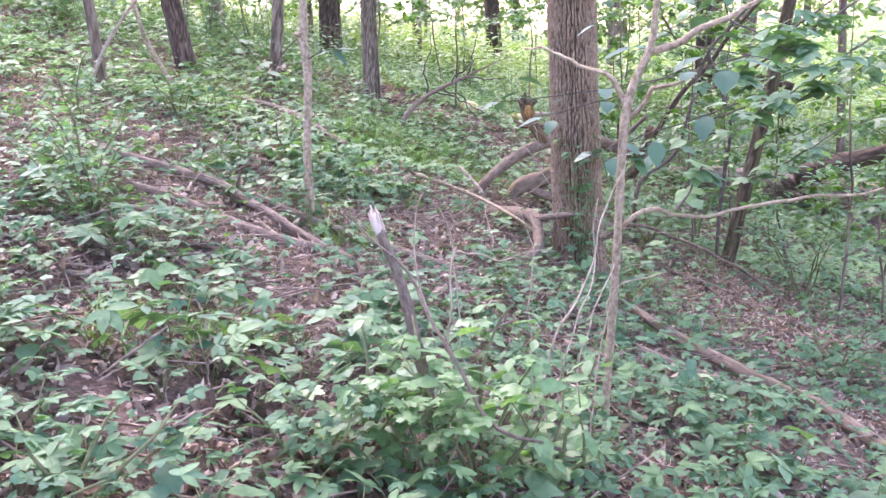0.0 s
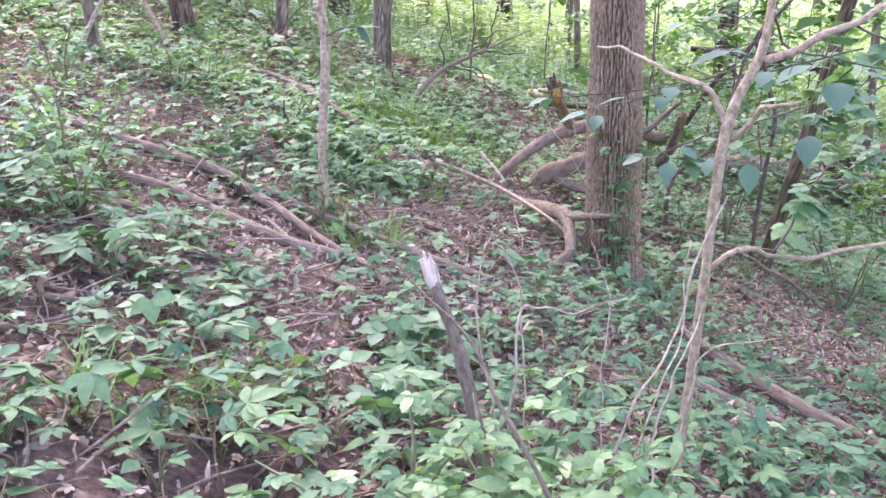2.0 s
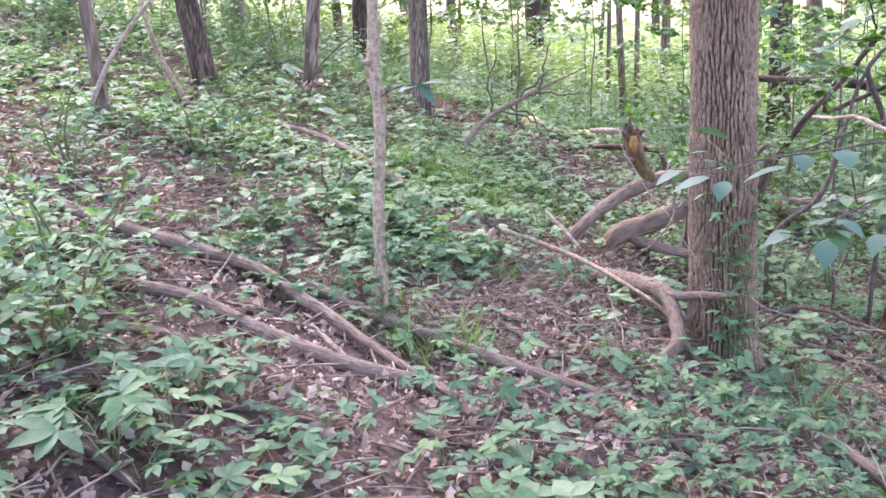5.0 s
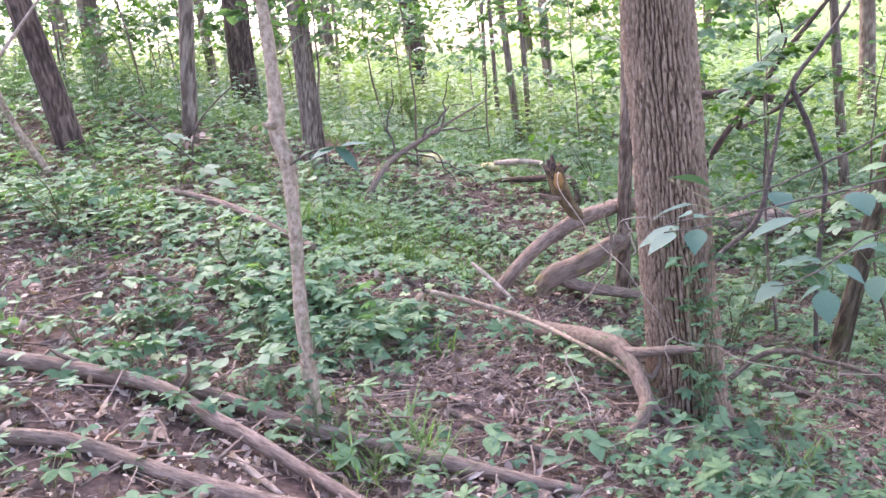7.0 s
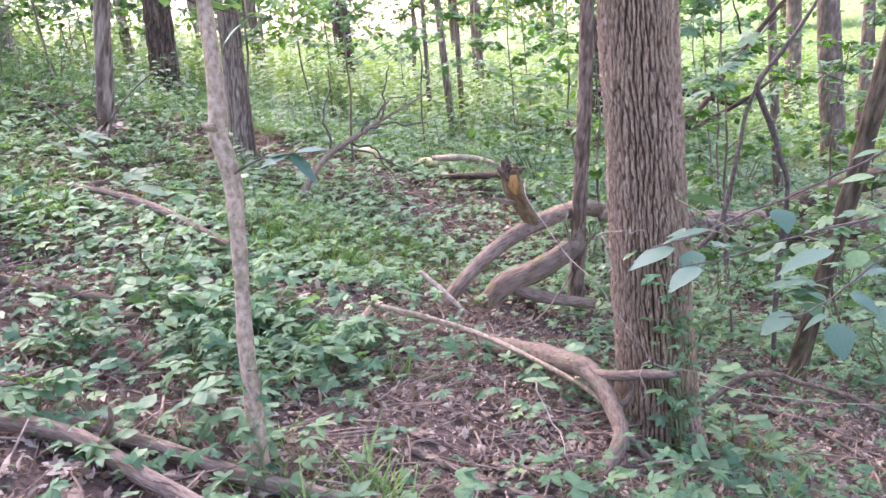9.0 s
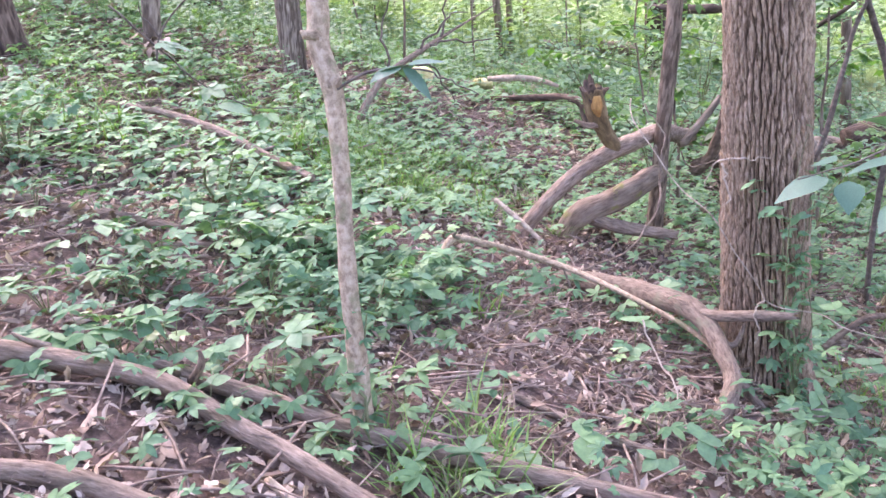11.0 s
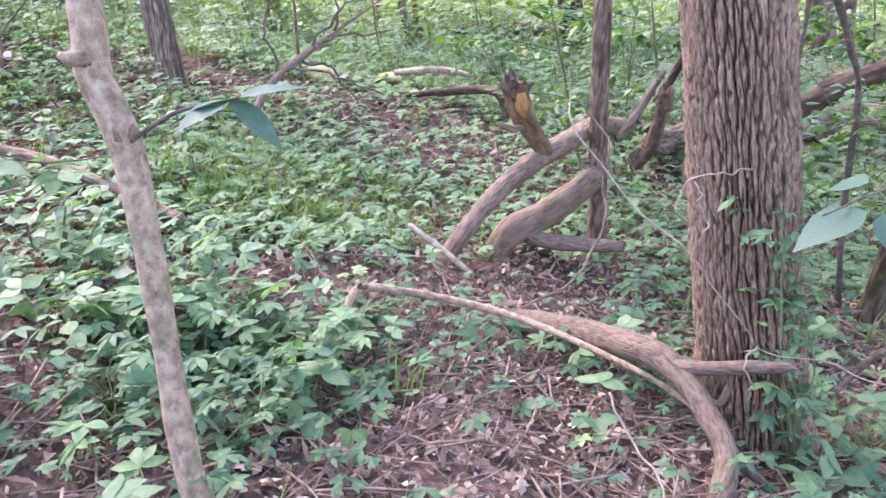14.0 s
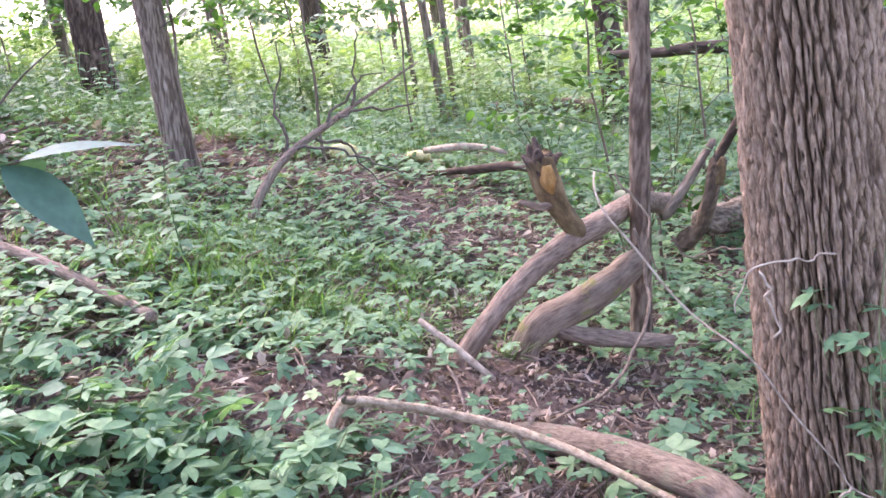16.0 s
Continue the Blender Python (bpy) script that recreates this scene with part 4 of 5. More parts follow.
log("far_dark_limb", "dark limb lying across the shrubs", [(3.4, 14.4, 0.85), (3.9, 14.2, 0.78), (4.6, 14.0, 0.72), (5.2, 13.8, 0.5)], [0.04, 0.06, 0.07, 0.06], DARK_BARK, category="branch", seed=88, sides=12, step=0.06)

# vines that hang past the oak
VINES = [([(0.44, 7.3, 1.08), (0.415, 7.25, 1.04), (0.42, 7.2, 0.98), (0.48, 7.13, 0.87), (0.57, 7.05, 0.71), (0.65, 6.9, 0.59), (0.74, 6.87, 0.42), (0.84, 6.86, 0.24), (0.86, 6.85, 0.18), (0.91, 6.8, 0.15), (1.02, 6.7, 0.14), (1.12, 6.6, 0.09), (1.4, 6.4, 0.07), (1.9, 6.1, 0.05)], 0.0035, PALE_TWIG),
         ([(0.86, 6.85, 0.19), (0.82, 6.84, 0.15), (0.81, 6.83, 0.07), (0.82, 6.83, -0.03)], 0.0045, PALE_TWIG), ([(0.9, 6.9, 0.82), (0.74, 6.86, 0.85), (0.66, 6.86, 0.84), (0.6, 6.86, 0.79), (0.59, 6.87, 0.75)], 0.003, PALE_TWIG), ([(0.66, 6.86, 0.84), (0.69, 6.86, 0.74), (0.68, 6.86, 0.66)], 0.0045, PALE_TWIG),
         ([(0.95, 8.3, 0.6), (0.98, 8.3, 0.39), (0.94, 8.2, 0.27), (0.8, 8.1, 0.16), (0.63, 8.0, 0.1), (0.39, 8.0, 0.0), (0.3, 8.0, -0.08)], 0.009, DEAD_WOOD), ([(0.25, 6.75, 0.24), (0.26, 6.7, 0.18), (0.27, 6.6, 0.09), (0.29, 6.5, 0.0), (0.31, 6.38, -0.14)], 0.005, PALE_TWIG),
         ([(0.8, 8.05, 0.9), (0.84, 7.9, 0.74), (0.79, 7.8, 0.67), (0.82, 7.8, 0.55)], 0.005, DEAD_WOOD), ([(0.98, 8.0, 0.62), (1.02, 8.0, 0.54), (1.11, 8.0, 0.53), (1.2, 7.6, 0.61)], 0.005, DEAD_WOOD), ([(1.15, 6.85, -0.1), (1.35, 6.85, 0.0), (1.6, 6.9, -0.06), (2.0, 6.95, -0.25), (2.5, 6.8, -0.6)], 0.018, BROWN_BARK)]
for k, (pts, r, mat) in enumerate(VINES):
    stem_thing("hanging_vine", "thin bare vine hanging past the oak", "vine", pts, [r * 0.85, r * 0.85, r * 0.7, r * 0.6], mat, group="vines", sides=7, step=0.012, seed=90 + k, wobble=0.009)
stem_thing("leaning_dead_sapling", "pale barkless sapling leaning on the slope", "sapling", [(-3.6, 8.7, 1.1), (-3.56, 8.7, 1.2), (-3.31, 8.7, 1.63), (-3.09, 8.7, 1.91), (-2.8, 8.7, 2.2), (-2.4, 8.7, 2.6)], [0.022, 0.022, 0.02, 0.017, 0.013, 0.006], PALE_TWIG, sides=10, step=0.04, seed=46)
stem_thing("dark_arching_limb", "dark dead limb rising through the leaves", "limb", [(2.3, 10.2, 0.3), (2.56, 10.0, 0.78), (2.83, 10.0, 1.04), (3.02, 9.9, 1.33), (3.25, 9.8, 1.62), (3.49, 9.7, 1.9), (4.0, 9.6, 2.4)], [0.032, 0.028, 0.025, 0.023, 0.02, 0.017, 0.008], DARK_BARK, sides=12, step=0.04, seed=110,
           twigs=[([(2.7, 10.0, 0.9), (2.95, 10.5, 0.75), (3.46, 10.4, 0.99), (3.79, 10.4, 1.16)], [0.025, 0.022, 0.01]), ([(3.02, 9.9, 1.33), (3.0, 9.7, 1.6), (2.8, 9.6, 1.9)], [0.014, 0.01, 0.005])], twig_mat=DARK_BARK)
stem_thing("dark_curling_branch", "black curling dead branch hanging among leaves", "branch", [(2.95, 8.65, 1.75), (2.7, 8.6, 1.5), (2.49, 8.6, 1.28), (2.51, 8.6, 1.14), (2.59, 8.6, 0.93), (2.64, 8.6, 0.74), (2.69, 8.6, 0.5), (2.6, 8.6, -0.2), (2.55, 8.6, -0.95)], [0.012, 0.016, 0.019, 0.02, 0.02, 0.019, 0.018, 0.018, 0.02], DARK_TWIG, sides=10, step=0.03, seed=111, lump=0.2)
stem_thing("dark_dead_limb", "dark dead limb leaning behind the oak", "limb", [(1.75, 8.6, -0.65), (1.8, 8.6, 0.01), (2.16, 8.6, 0.32), (2.33, 8.6, 0.85), (2.4, 8.6, 1.1), (2.55, 8.6, 1.35), (2.88, 8.6, 1.71), (3.2, 8.6, 2.2)], [0.02, 0.02, 0.018, 0.015, 0.014, 0.012, 0.01, 0.005], DARK_TWIG, sides=10, step=0.03, seed=112, lump=0.15)
stem_thing("bare_seedling", "thin bare dark seedling on the slope", "seedling", [(-2.2, 11.0, 0.95), (-2.1, 11.0, 1.38), (-1.84, 11.0, 1.65), (-1.48, 11.0, 1.87)], [0.01, 0.009, 0.007, 0.003], DARK_TWIG, sides=7, step=0.04, seed=113, twigs=[([(-2.1, 11.0, 1.38), (-2.2, 11, 1.6), (-2.15, 11.0, 1.9)], [0.006, 0.004, 0.002])])


# ---- low plants ----
def hillside(count, seed, x0, x1, y0, y1):
    rng = np.random.default_rng(seed)
    return rng, rng.uniform(x0, x1, count), rng.uniform(y0, y1, count)


def sheet(name, label, category, pieces, mat, x, y, lift, rng, size, tilt=0.2):
    n = len(x)
    place = np.stack([x, y, ground(x, y) + lift], -1)
    v, q = scatter(pieces, rng.integers(0, len(pieces), n), place, rng.uniform(0, 6.3, n), rng.normal(0, tilt, n), rng.normal(0, tilt, n), size)
    return tagged(new(name, fast_mesh(name, v, q, mat)), label, category, kind="stuff")


def herb(size, seed, rows=4):
    """A flat herb: toothed oval leaves in a loose cross."""
    rng = np.random.default_rng(seed)
    return joined([turned(blade(size * rng.uniform(0.75, 1.1), size * 0.66, rows, 0.1, 0.12, 1.2, 0.4, 0.06), pose(0, 0, 0.006 * k, rng.normal(4, 6), rng.normal(0, 6), k * 90 + rng.normal(0, 15))) for k in range(4)])


PALMS = [palmate(0.072, 4, 5, k) for k in range(6)] + [trefoil(0.065, 4, 9), lobed(0.06, 8), herb(0.055, 2)]
PALMS_FAR = [palmate(0.075, 3, 5, k) for k in range(4)] + [trefoil(0.07, 3, 9), herb(0.07, 4, 3)]
LITTER_SHAPES = [lobed(0.05, 3), lobed(0.045, 4), blade(0.1, 0.03, 5, 0.8, -0.25, 1.3, 0.4, 0.2), blade(0.09, 0.05, 5, -0.7, 0.35, 1.3, 0.4, 0.25), blade(0.07, 0.02, 4, 1.2, 0.5), blade(0.05, 0.04, 3, 0.6, 0.4, 1.3, 0.5, 0.2)]

rng, x, y = hillside(78000, 101, -4.2, 4.2, 0.6, 10.5)
keep = rng.uniform(size=len(x)) < 0.75 + 0.25 * patches(x, y, BARE)
x, y = x[keep], y[keep]
sheet("leaf_litter", "pinkish-brown dead oak leaves on the ground", "leaf litter", LITTER_SHAPES, LITTER, x, y, rng.uniform(0.004, 0.03, len(x)), rng, rng.uniform(0.3, 0.95, len(x)) ** 1.4, 0.65)
rng, x, y = hillside(14000, 102, -7, 7, 10.5, 17)
sheet("leaf_litter", "dead leaves on the farther slope", "leaf litter", LITTER_SHAPES[2:], LITTER, x, y, rng.uniform(0.005, 0.04, len(x)), rng, rng.uniform(0.6, 1.3, len(x)), 0.5)

rng, x, y = hillside(25000, 103, -4.2, 4.2, 0.7, 8.5)
keep = rng.uniform(size=len(x)) < 0.6 * cover(x, y)
x, y = x[keep], y[keep]
sheet("creeper_cover", "low bluish-green five-fingered creeper carpeting the ground", "creeper", PALMS, CREEPER, x, y, rng.gamma(2.5, 0.032, len(x)) + 0.015, rng, rng.uniform(0.4, 1.05, len(x)), 0.26)
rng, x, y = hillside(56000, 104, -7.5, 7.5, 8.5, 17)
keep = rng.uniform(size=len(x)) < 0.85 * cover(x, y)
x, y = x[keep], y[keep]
sheet("creeper_cover", "low green creeper and seedlings on the farther slope", "creeper", PALMS_FAR, LIT_CREEPER, x, y, rng.gamma(2.5, 0.026, len(x)) + 0.02, rng, rng.uniform(0.55, 1.2, len(x)))

rng, x, y = hillside(5200, 109, -4.2, 4.2, 0.7, 12)
keep = rng.uniform(size=len(x)) < 0.1 + 0.55 * cover(x, y)
x, y = x[keep], y[keep]
sheet("seedling_cover", "pale green maple and herb seedlings in the litter", "seedlings", [lobed(0.05, 5), lobed(0.04, 6), trefoil(0.045, 3, 7), blade(0.06, 0.035, 4, 0.15, 0.1)], BROAD, x, y, rng.gamma(2.5, 0.025, len(x)) + 0.015, rng, rng.uniform(0.5, 1.3, len(x)))

# thinner cover around and behind the path
rng, x, y = hillside(16000, 110, -11, 11, -7, 17)
keep = (np.abs(x) > np.where(y > 8.5, 7.3, 4.0)) | (y < 0.9)
x, y = x[keep], y[keep]
sheet("creeper_cover", "patchy creeper in the wider wood", "creeper", PALMS_FAR, CREEPER, x, y, rng.gamma(2.5, 0.04, len(x)) + 0.02, rng, rng.uniform(0.9, 1.8, len(x)))
rng, x, y = hillside(22000, 111, -11, 11, -7, 17)
keep = (np.abs(x) > np.where(y > 10.5, 6.8, 4.0)) | (y < 0.9)
x, y = x[keep], y[keep]
sheet("leaf_litter", "dead leaves in the wider wood", "leaf litter", LITTER_SHAPES[2:], LITTER, x, y, rng.uniform(0.005, 0.04, len(x)), rng, rng.uniform(0.7, 1.5, len(x)), 0.5)

# twigs in the litter
rng, x, y = hillside(10000, 105, -4, 4, 1, 13)
bits = [(v, q) for v, q in (tube_arrays([(-0.14, 0, 0), (0, 0.012, 0.006), (0.14, 0, 0)], [0.003, 0.0038, 0.002], sides=4, step=0.09, seed=k) for k in range(3))]
sheet("twig_litter", "fallen twigs scattered over the litter", "twigs", bits, FINE_TWIG, x, y, rng.uniform(0.006, 0.035, len(x)), rng, rng.uniform(0.25, 1.5, len(x)) ** 1.4, 0.16)

rng, x, y = hillside(480, 115, -0.7, 1.0, 6.1, 7.9)
sheet("twig_litter", "dense bleached twigs on the bare earth by the oak", "twigs", bits, FINE_TWIG, x, y, rng.uniform(0.01, 0.045, len(x)), rng, rng.uniform(0.3, 1.3, len(x)) ** 1.3, 0.12)


def blades_of(seed, count=16, height=0.22, spread=0.05):
    rng = np.random.default_rng(seed)
    out = []
    for _ in range(count):
        L = height * rng.uniform(0.6, 1.25)
        v, q = blade(L, 0.008, 4, 0.2, 0.35, 0.8, 0.3)
        out.append(turned((v, q), pose(rng.normal(0, spread), rng.normal(0, spread), 0, rng.uniform(25, 75), 0, rng.uniform(0, 360))))
    return joined(out)


TUFTS = [blades_of(k) for k in range(4)]
rng, x, y = hillside(7000, 106, -5, 5, 1.0, 16)
keep = rng.uniform(size=len(x)) < 0.012 + 0.8 * patches(x, y, [(-0.35, 9.7, 0.9, 0.7, 0.95), (-1.2, 10.6, 1.2, 0.8, 0.7), (-0.72, 5.85, 0.25, 0.25, 0.9), (-2.5, 10, 1.0, 1.2, 0.5), (-1.0, 3.3, 0.5, 0.3, 0.4), (0.2, 14.5, 4, 1.5, 0.8)])
x, y = x[keep], y[keep]
sheet("grass", "thin arching woodland grass", "grass", TUFTS, GRASS, x, y, np.zeros(len(x)), rng, rng.uniform(0.6, 1.3, len(x)), 0.1)


def weed(seed, height=0.4, leaves=11, size=0.09, wide=0.6):
    """An upright weed: leaves set around a stalk."""
    rng = np.random.default_rng(seed)
    out = [tube_arrays([(0, 0, 0), (0.01, 0, height * 0.5), (0.02, 0.01, height)], [0.004, 0.003, 0.002], sides=4, step=0.15)]
    for k in range(leaves):
        z = height * (0.25 + 0.75 * k / leaves)
        out.append(turned(blade(size * rng.uniform(0.7, 1.2), size * wide, 3, 0.15, 0.35), pose(0, 0, z, rng.uniform(-5, 25), rng.normal(0, 12), k * 137 + rng.normal(0, 15))))
    return joined(out)


WEEDS = [weed(k, 0.32 + 0.1 * k) for k in range(4)]
rng, x, y = hillside(2200, 107, -8, 8, 9.5, 18)
keep = rng.uniform(size=len(x)) < np.clip((y - 10.5) / 6, 0.08, 1) * (1 - patches(x, y, BARE))
x, y = x[keep], y[keep]
sheet("woodland_weeds", "leafy green weeds under the trees", "weeds", WEEDS, BROAD, x, y, -0.01 * np.ones(len(x)), rng, rng.uniform(0.6, 1.3, len(x)), 0.12)
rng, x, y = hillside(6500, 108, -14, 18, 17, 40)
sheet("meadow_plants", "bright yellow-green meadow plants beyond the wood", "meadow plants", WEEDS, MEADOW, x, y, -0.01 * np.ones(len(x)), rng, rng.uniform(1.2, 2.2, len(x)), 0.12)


# ---- creeper plants nearest the path, each with its own leaves ----
LEAF_MESHES = [fast_mesh("leaf", *palmate(0.085, 4, 5, 20 + k), CREEPER_ONE) for k in range(4)]
TRE_MESHES = [fast_mesh("leaf", *trefoil(0.09, 4, 30 + k), BROAD_ONE) for k in range(3)]


def plant(name, label, category, group, meshes, leaves, height, seed):
    rng = np.random.default_rng(seed)
    ob = thing(name, (0, 0, 0), label, category, group)
    ends = []
    for k in range(leaves):
        a = k * 2.4 + rng.normal(0, 0.3)
        ends.append((math.cos(a) * height * rng.uniform(0.3, 0.9), math.sin(a) * height * rng.uniform(0.3, 0.9), height * rng.uniform(0.55, 1.0)))
    for k, e in enumerate(ends):
        v, q = joined([tube_arrays([(0, 0, -0.03), (e[0] * 0.4, e[1] * 0.4, e[2] * 0.7), e], [0.003, 0.0022, 0.0015], sides=4, step=0.08, seed=k)])
        part("stem", fast_mesh("stem", v, q, STEM), ob)
    for k, e in enumerate(ends):
        part("leaf", meshes[(seed + k) % len(meshes)], ob, "", Matrix.Translation(e) @ pose(0, 0, 0, rng.normal(0, 12), rng.normal(0, 12), math.degrees(math.atan2(e[1], e[0])) - 90) @ Matrix.Scale(rng.uniform(0.75, 1.25), 4))
    return ob


KINDS = [plant("creeper_plant", "bluish-green five-leaved creeper on leaf litter", "creeper", "creeper plants by the path", LEAF_MESHES, 3 + k % 3, 0.12 + 0.02 * k, 200 + k) for k in range(5)]
KINDS += [plant("seedling", "green three-leaved seedling on the forest floor", "seedling", "seedlings by the path", TRE_MESHES, 2 + k, 0.14 + 0.03 * k, 300 + k) for k in range(3)]
FIRST = [(-0.72, 3.05), (0.1, 6.25), (-0.75, 5.75), (0.45, 5.9), (-1.25, 3.9), (-0.9, 3.4), (-1.6, 4.6), (0.55, 7.6)]
for ob, (px, py) in zip(KINDS, FIRST):
    ob.matrix_basis = pose(px, py, gz(px, py))
rng = np.random.default_rng(400)
spots = []
while len(spots) < 250:
    px, py = rng.uniform(-2.4, 2.2), rng.uniform(1.6, 7.8)
    if rng.uniform() < 0.02 + 0.98 * float(cover(np.array([px]), np.array([py]))[0]) and math.hypot(px - 1.0, py - 7.13) > 0.3:
        spots.append((px, py))
for px, py in spots:
    k = int(rng.integers(0, 8)) if rng.uniform() < 0.6 else int(rng.integers(0, 5))
    copy_thing(KINDS[k], pose(px, py, gz(px, py), rng.normal(0, 6), rng.normal(0, 6), rng.uniform(0, 360)))


for px, py, k, big in ((-1.25, 3.75, 6, 0.95), (-1.08, 3.7, 7, 0.9), (-0.95, 3.85, 6, 0.9), (-1.2, 3.5, 7, 0.95), (-0.5, 3.55, 7, 0.95), (-0.4, 3.35, 6, 0.95), (-0.3, 3.6, 7, 0.9), (-0.2, 3.3, 6, 0.9), (-0.45, 4.4, 6, 0.9), (-0.35, 4.2, 7, 1.1), (-1.6, 4.2, 3, 1.4), (-1.45, 4.25, 4, 1.4), (-1.55, 4.08, 2, 1.3),
                      (-0.15, 3.05, 7, 1.1), (-1.24, 2.95, 4, 1.4), (-1.0, 3.02, 3, 1.5), (-0.85, 2.95, 4, 1.3), (-1.13, 6.39, 4, 1.1), (-1.08, 6.3, 3, 1.0), (-0.84, 6.2, 2, 1.0), (-1.44, 5.98, 6, 0.75), (-1.42, 6.2, 3, 0.85), (-1.05, 5.84, 2, 0.8), (-1.65, 7.2, 7, 0.95), (-1.35, 7.75, 7, 0.9), (-1.5, 7.6, 6, 0.95), (1.2, 6.75, 5, 1.1), (0.95, 6.75, 6, 1.0)):
    copy_thing(KINDS[k], pose(px, py, gz(px, py), rng.normal(0, 5), rng.normal(0, 5), rng.uniform(0, 360)) @ Matrix.Scale(big, 4))


# ---- shrubs and leafy saplings ----
def shrub(name, label, foot, tops, leaf_piece, mat, count, size, seed, group="", stem_mat=None, girth=0.008, category="shrub", spread=0.07, from_t=0.3):
    """Thin stems from one foot, with leaves along them."""
    rng = np.random.default_rng(seed)
    x, y = foot
    z = gz(x, y)
    ob = thing(name, (x, y, z - 0.03), label, category, group)
    places = []
    for k, top in enumerate(tops):
        a = np.array([x, y, z - 0.03])
        b = np.array(top, float)
        mid = a + (b - a) * 0.5 + np.array([0, 0, 0.12 * np.linalg.norm(b - a)]) + rng.normal(0, 0.05, 3)
        limb("stem", ob, [a, mid, b], [girth, girth * 0.7, girth * 0.3], stem_mat or STEM, sides=7, step=0.08, seed=seed + k, wobble=0.01)
        t = rng.uniform(from_t, 1.0, count)
        p = ((1 - t) ** 2)[:, None] * a + (2 * t * (1 - t))[:, None] * (2 * mid - 0.5 * (a + b)) + (t**2)[:, None] * b
        places.append(p + rng.normal(0, spread, (count, 3)) * [1, 1, 0.6])
    place = np.concatenate(places) - np.array(ob.location)
    n = len(place)
    pieces = leaf_piece if isinstance(leaf_piece, list) else [leaf_piece]
    v, q = scatter(pieces, rng.integers(0, len(pieces), n), place, rng.uniform(0, 6.3, n), rng.normal(0, 0.3, n), rng.normal(0, 0.3, n), size * rng.uniform(0.55, 1.25, n))
    part("leaves", fast_mesh("leaves", v, q, mat), ob, "green leaves")
    return ob


OVAL = [blade(1.0, 0.6, 6, 0.12, 0.12, 1.3, 0.4, 0.05), blade(1.0, 0.52, 6, 0.16, 0.18, 1.3, 0.38, 0.05)]
LOBED = [lobed(0.7, 1), lobed(0.7, 2)]


def around(x, y, r, low, high, n, seed):
    rng = np.random.default_rng(seed)
    return [(x + r * math.cos(a), y + r * math.sin(a), gz(x, y) + rng.uniform(low, high)) for a in rng.uniform(0, 6.3, n)]


shrub("leafy_shrub", "bright green leafy shrub beside the broken stem", (0.1, 2.75), around(0.1, 2.75, 0.24, 0.35, 0.72, 8, 1), LOBED + OVAL, BRIGHT, 18, 0.088, 500)
shrub("leafy_shrub", "bright green leafy shrub beside the broken stem", (0.35, 3.0), around(0.35, 3.0, 0.24, 0.25, 0.6, 7, 2), OVAL, BRIGHT, 16, 0.08, 501)
shrub("leafy_shrub", "bright green leafy shrub around the broken stem", (-0.08, 2.62), around(-0.06, 2.65, 0.18, 0.25, 0.6, 6, 8), LOBED, BRIGHT, 16, 0.085, 508)
shrub("leafy_shrub", "low pale green leafy shrub around the broken stem", (-0.3, 2.78), around(-0.25, 2.8, 0.2, 0.2, 0.5, 6, 9), LOBED, BRIGHT, 12, 0.08, 509)
shrub("leafy_shrub", "low leafy shrub on the muddy slope", (-0.95, 2.0), around(-0.85, 2.05, 0.2, 0.15, 0.4, 5, 3), LOBED, CREEPER, 12, 0.07, 502)
shrub("leafy_shrub", "low leafy shrub on the muddy slope", (-0.45, 2.6), around(-0.45, 2.6, 0.2, 0.15, 0.4, 5, 4), LOBED, CREEPER, 12, 0.07, 503)
shrub("slope_shrub", "bushy green shrub on the upper slope", (-1.95, 4.75), around(-2.0, 4.75, 0.3, 0.2, 0.6, 8, 5), OVAL + LOBED, LIT_CREEPER, 30, 0.065, 504)
shrub("slope_shrub", "bushy green shrub on the upper slope", (-2.3, 5.6), around(-2.3, 5.6, 0.32, 0.2, 0.5, 7, 6), OVAL + LOBED, LIT_CREEPER, 28, 0.065, 505)
for k, (sx, sy) in enumerate(((-0.9, 7.0), (-0.65, 7.15), (-1.3, 7.05), (-0.75, 7.5), (-1.75, 7.1))):
    shrub("tall_creeper", "tall bushy creeper growing behind the logs", (sx, sy), around(sx, sy, 0.22, 0.08, 0.2, 6, 80 + k), PALMS[:7], CREEPER, 7, 0.95, 560 + k, "tall creepers", spread=0.08, from_t=0.4, category="creeper", girth=0.004)
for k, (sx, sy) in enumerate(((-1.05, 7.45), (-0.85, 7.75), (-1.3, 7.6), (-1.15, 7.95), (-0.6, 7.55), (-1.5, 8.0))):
    shrub("tall_creeper", "pale green bushy creeper spreading on the slope", (sx, sy), around(sx, sy, 0.22, 0.1, 0.24, 6, 180 + k), PALMS[:7], LIT_CREEPER, 7, 1.25, 580 + k, "tall creepers", spread=0.09, from_t=0.4, category="creeper", girth=0.004)
shrub("dead_leaf_clump", "brown dead leaves caught at a tree foot", (-2.2, 11.45), around(-2.2, 11.45, 0.2, 0.1, 0.3, 5, 77), OVAL, LITTER, 14, 0.1, 599, category="dead leaves")
shrub("sapling_creeper", "creeper wrapped around the crooked sapling's foot", (-0.96, 6.0), around(-0.97, 6.04, 0.07, 0.2, 0.5, 4, 7), PALMS[:6], CREEPER, 7, 0.9, 506, spread=0.05, from_t=0.15, category="creeper")
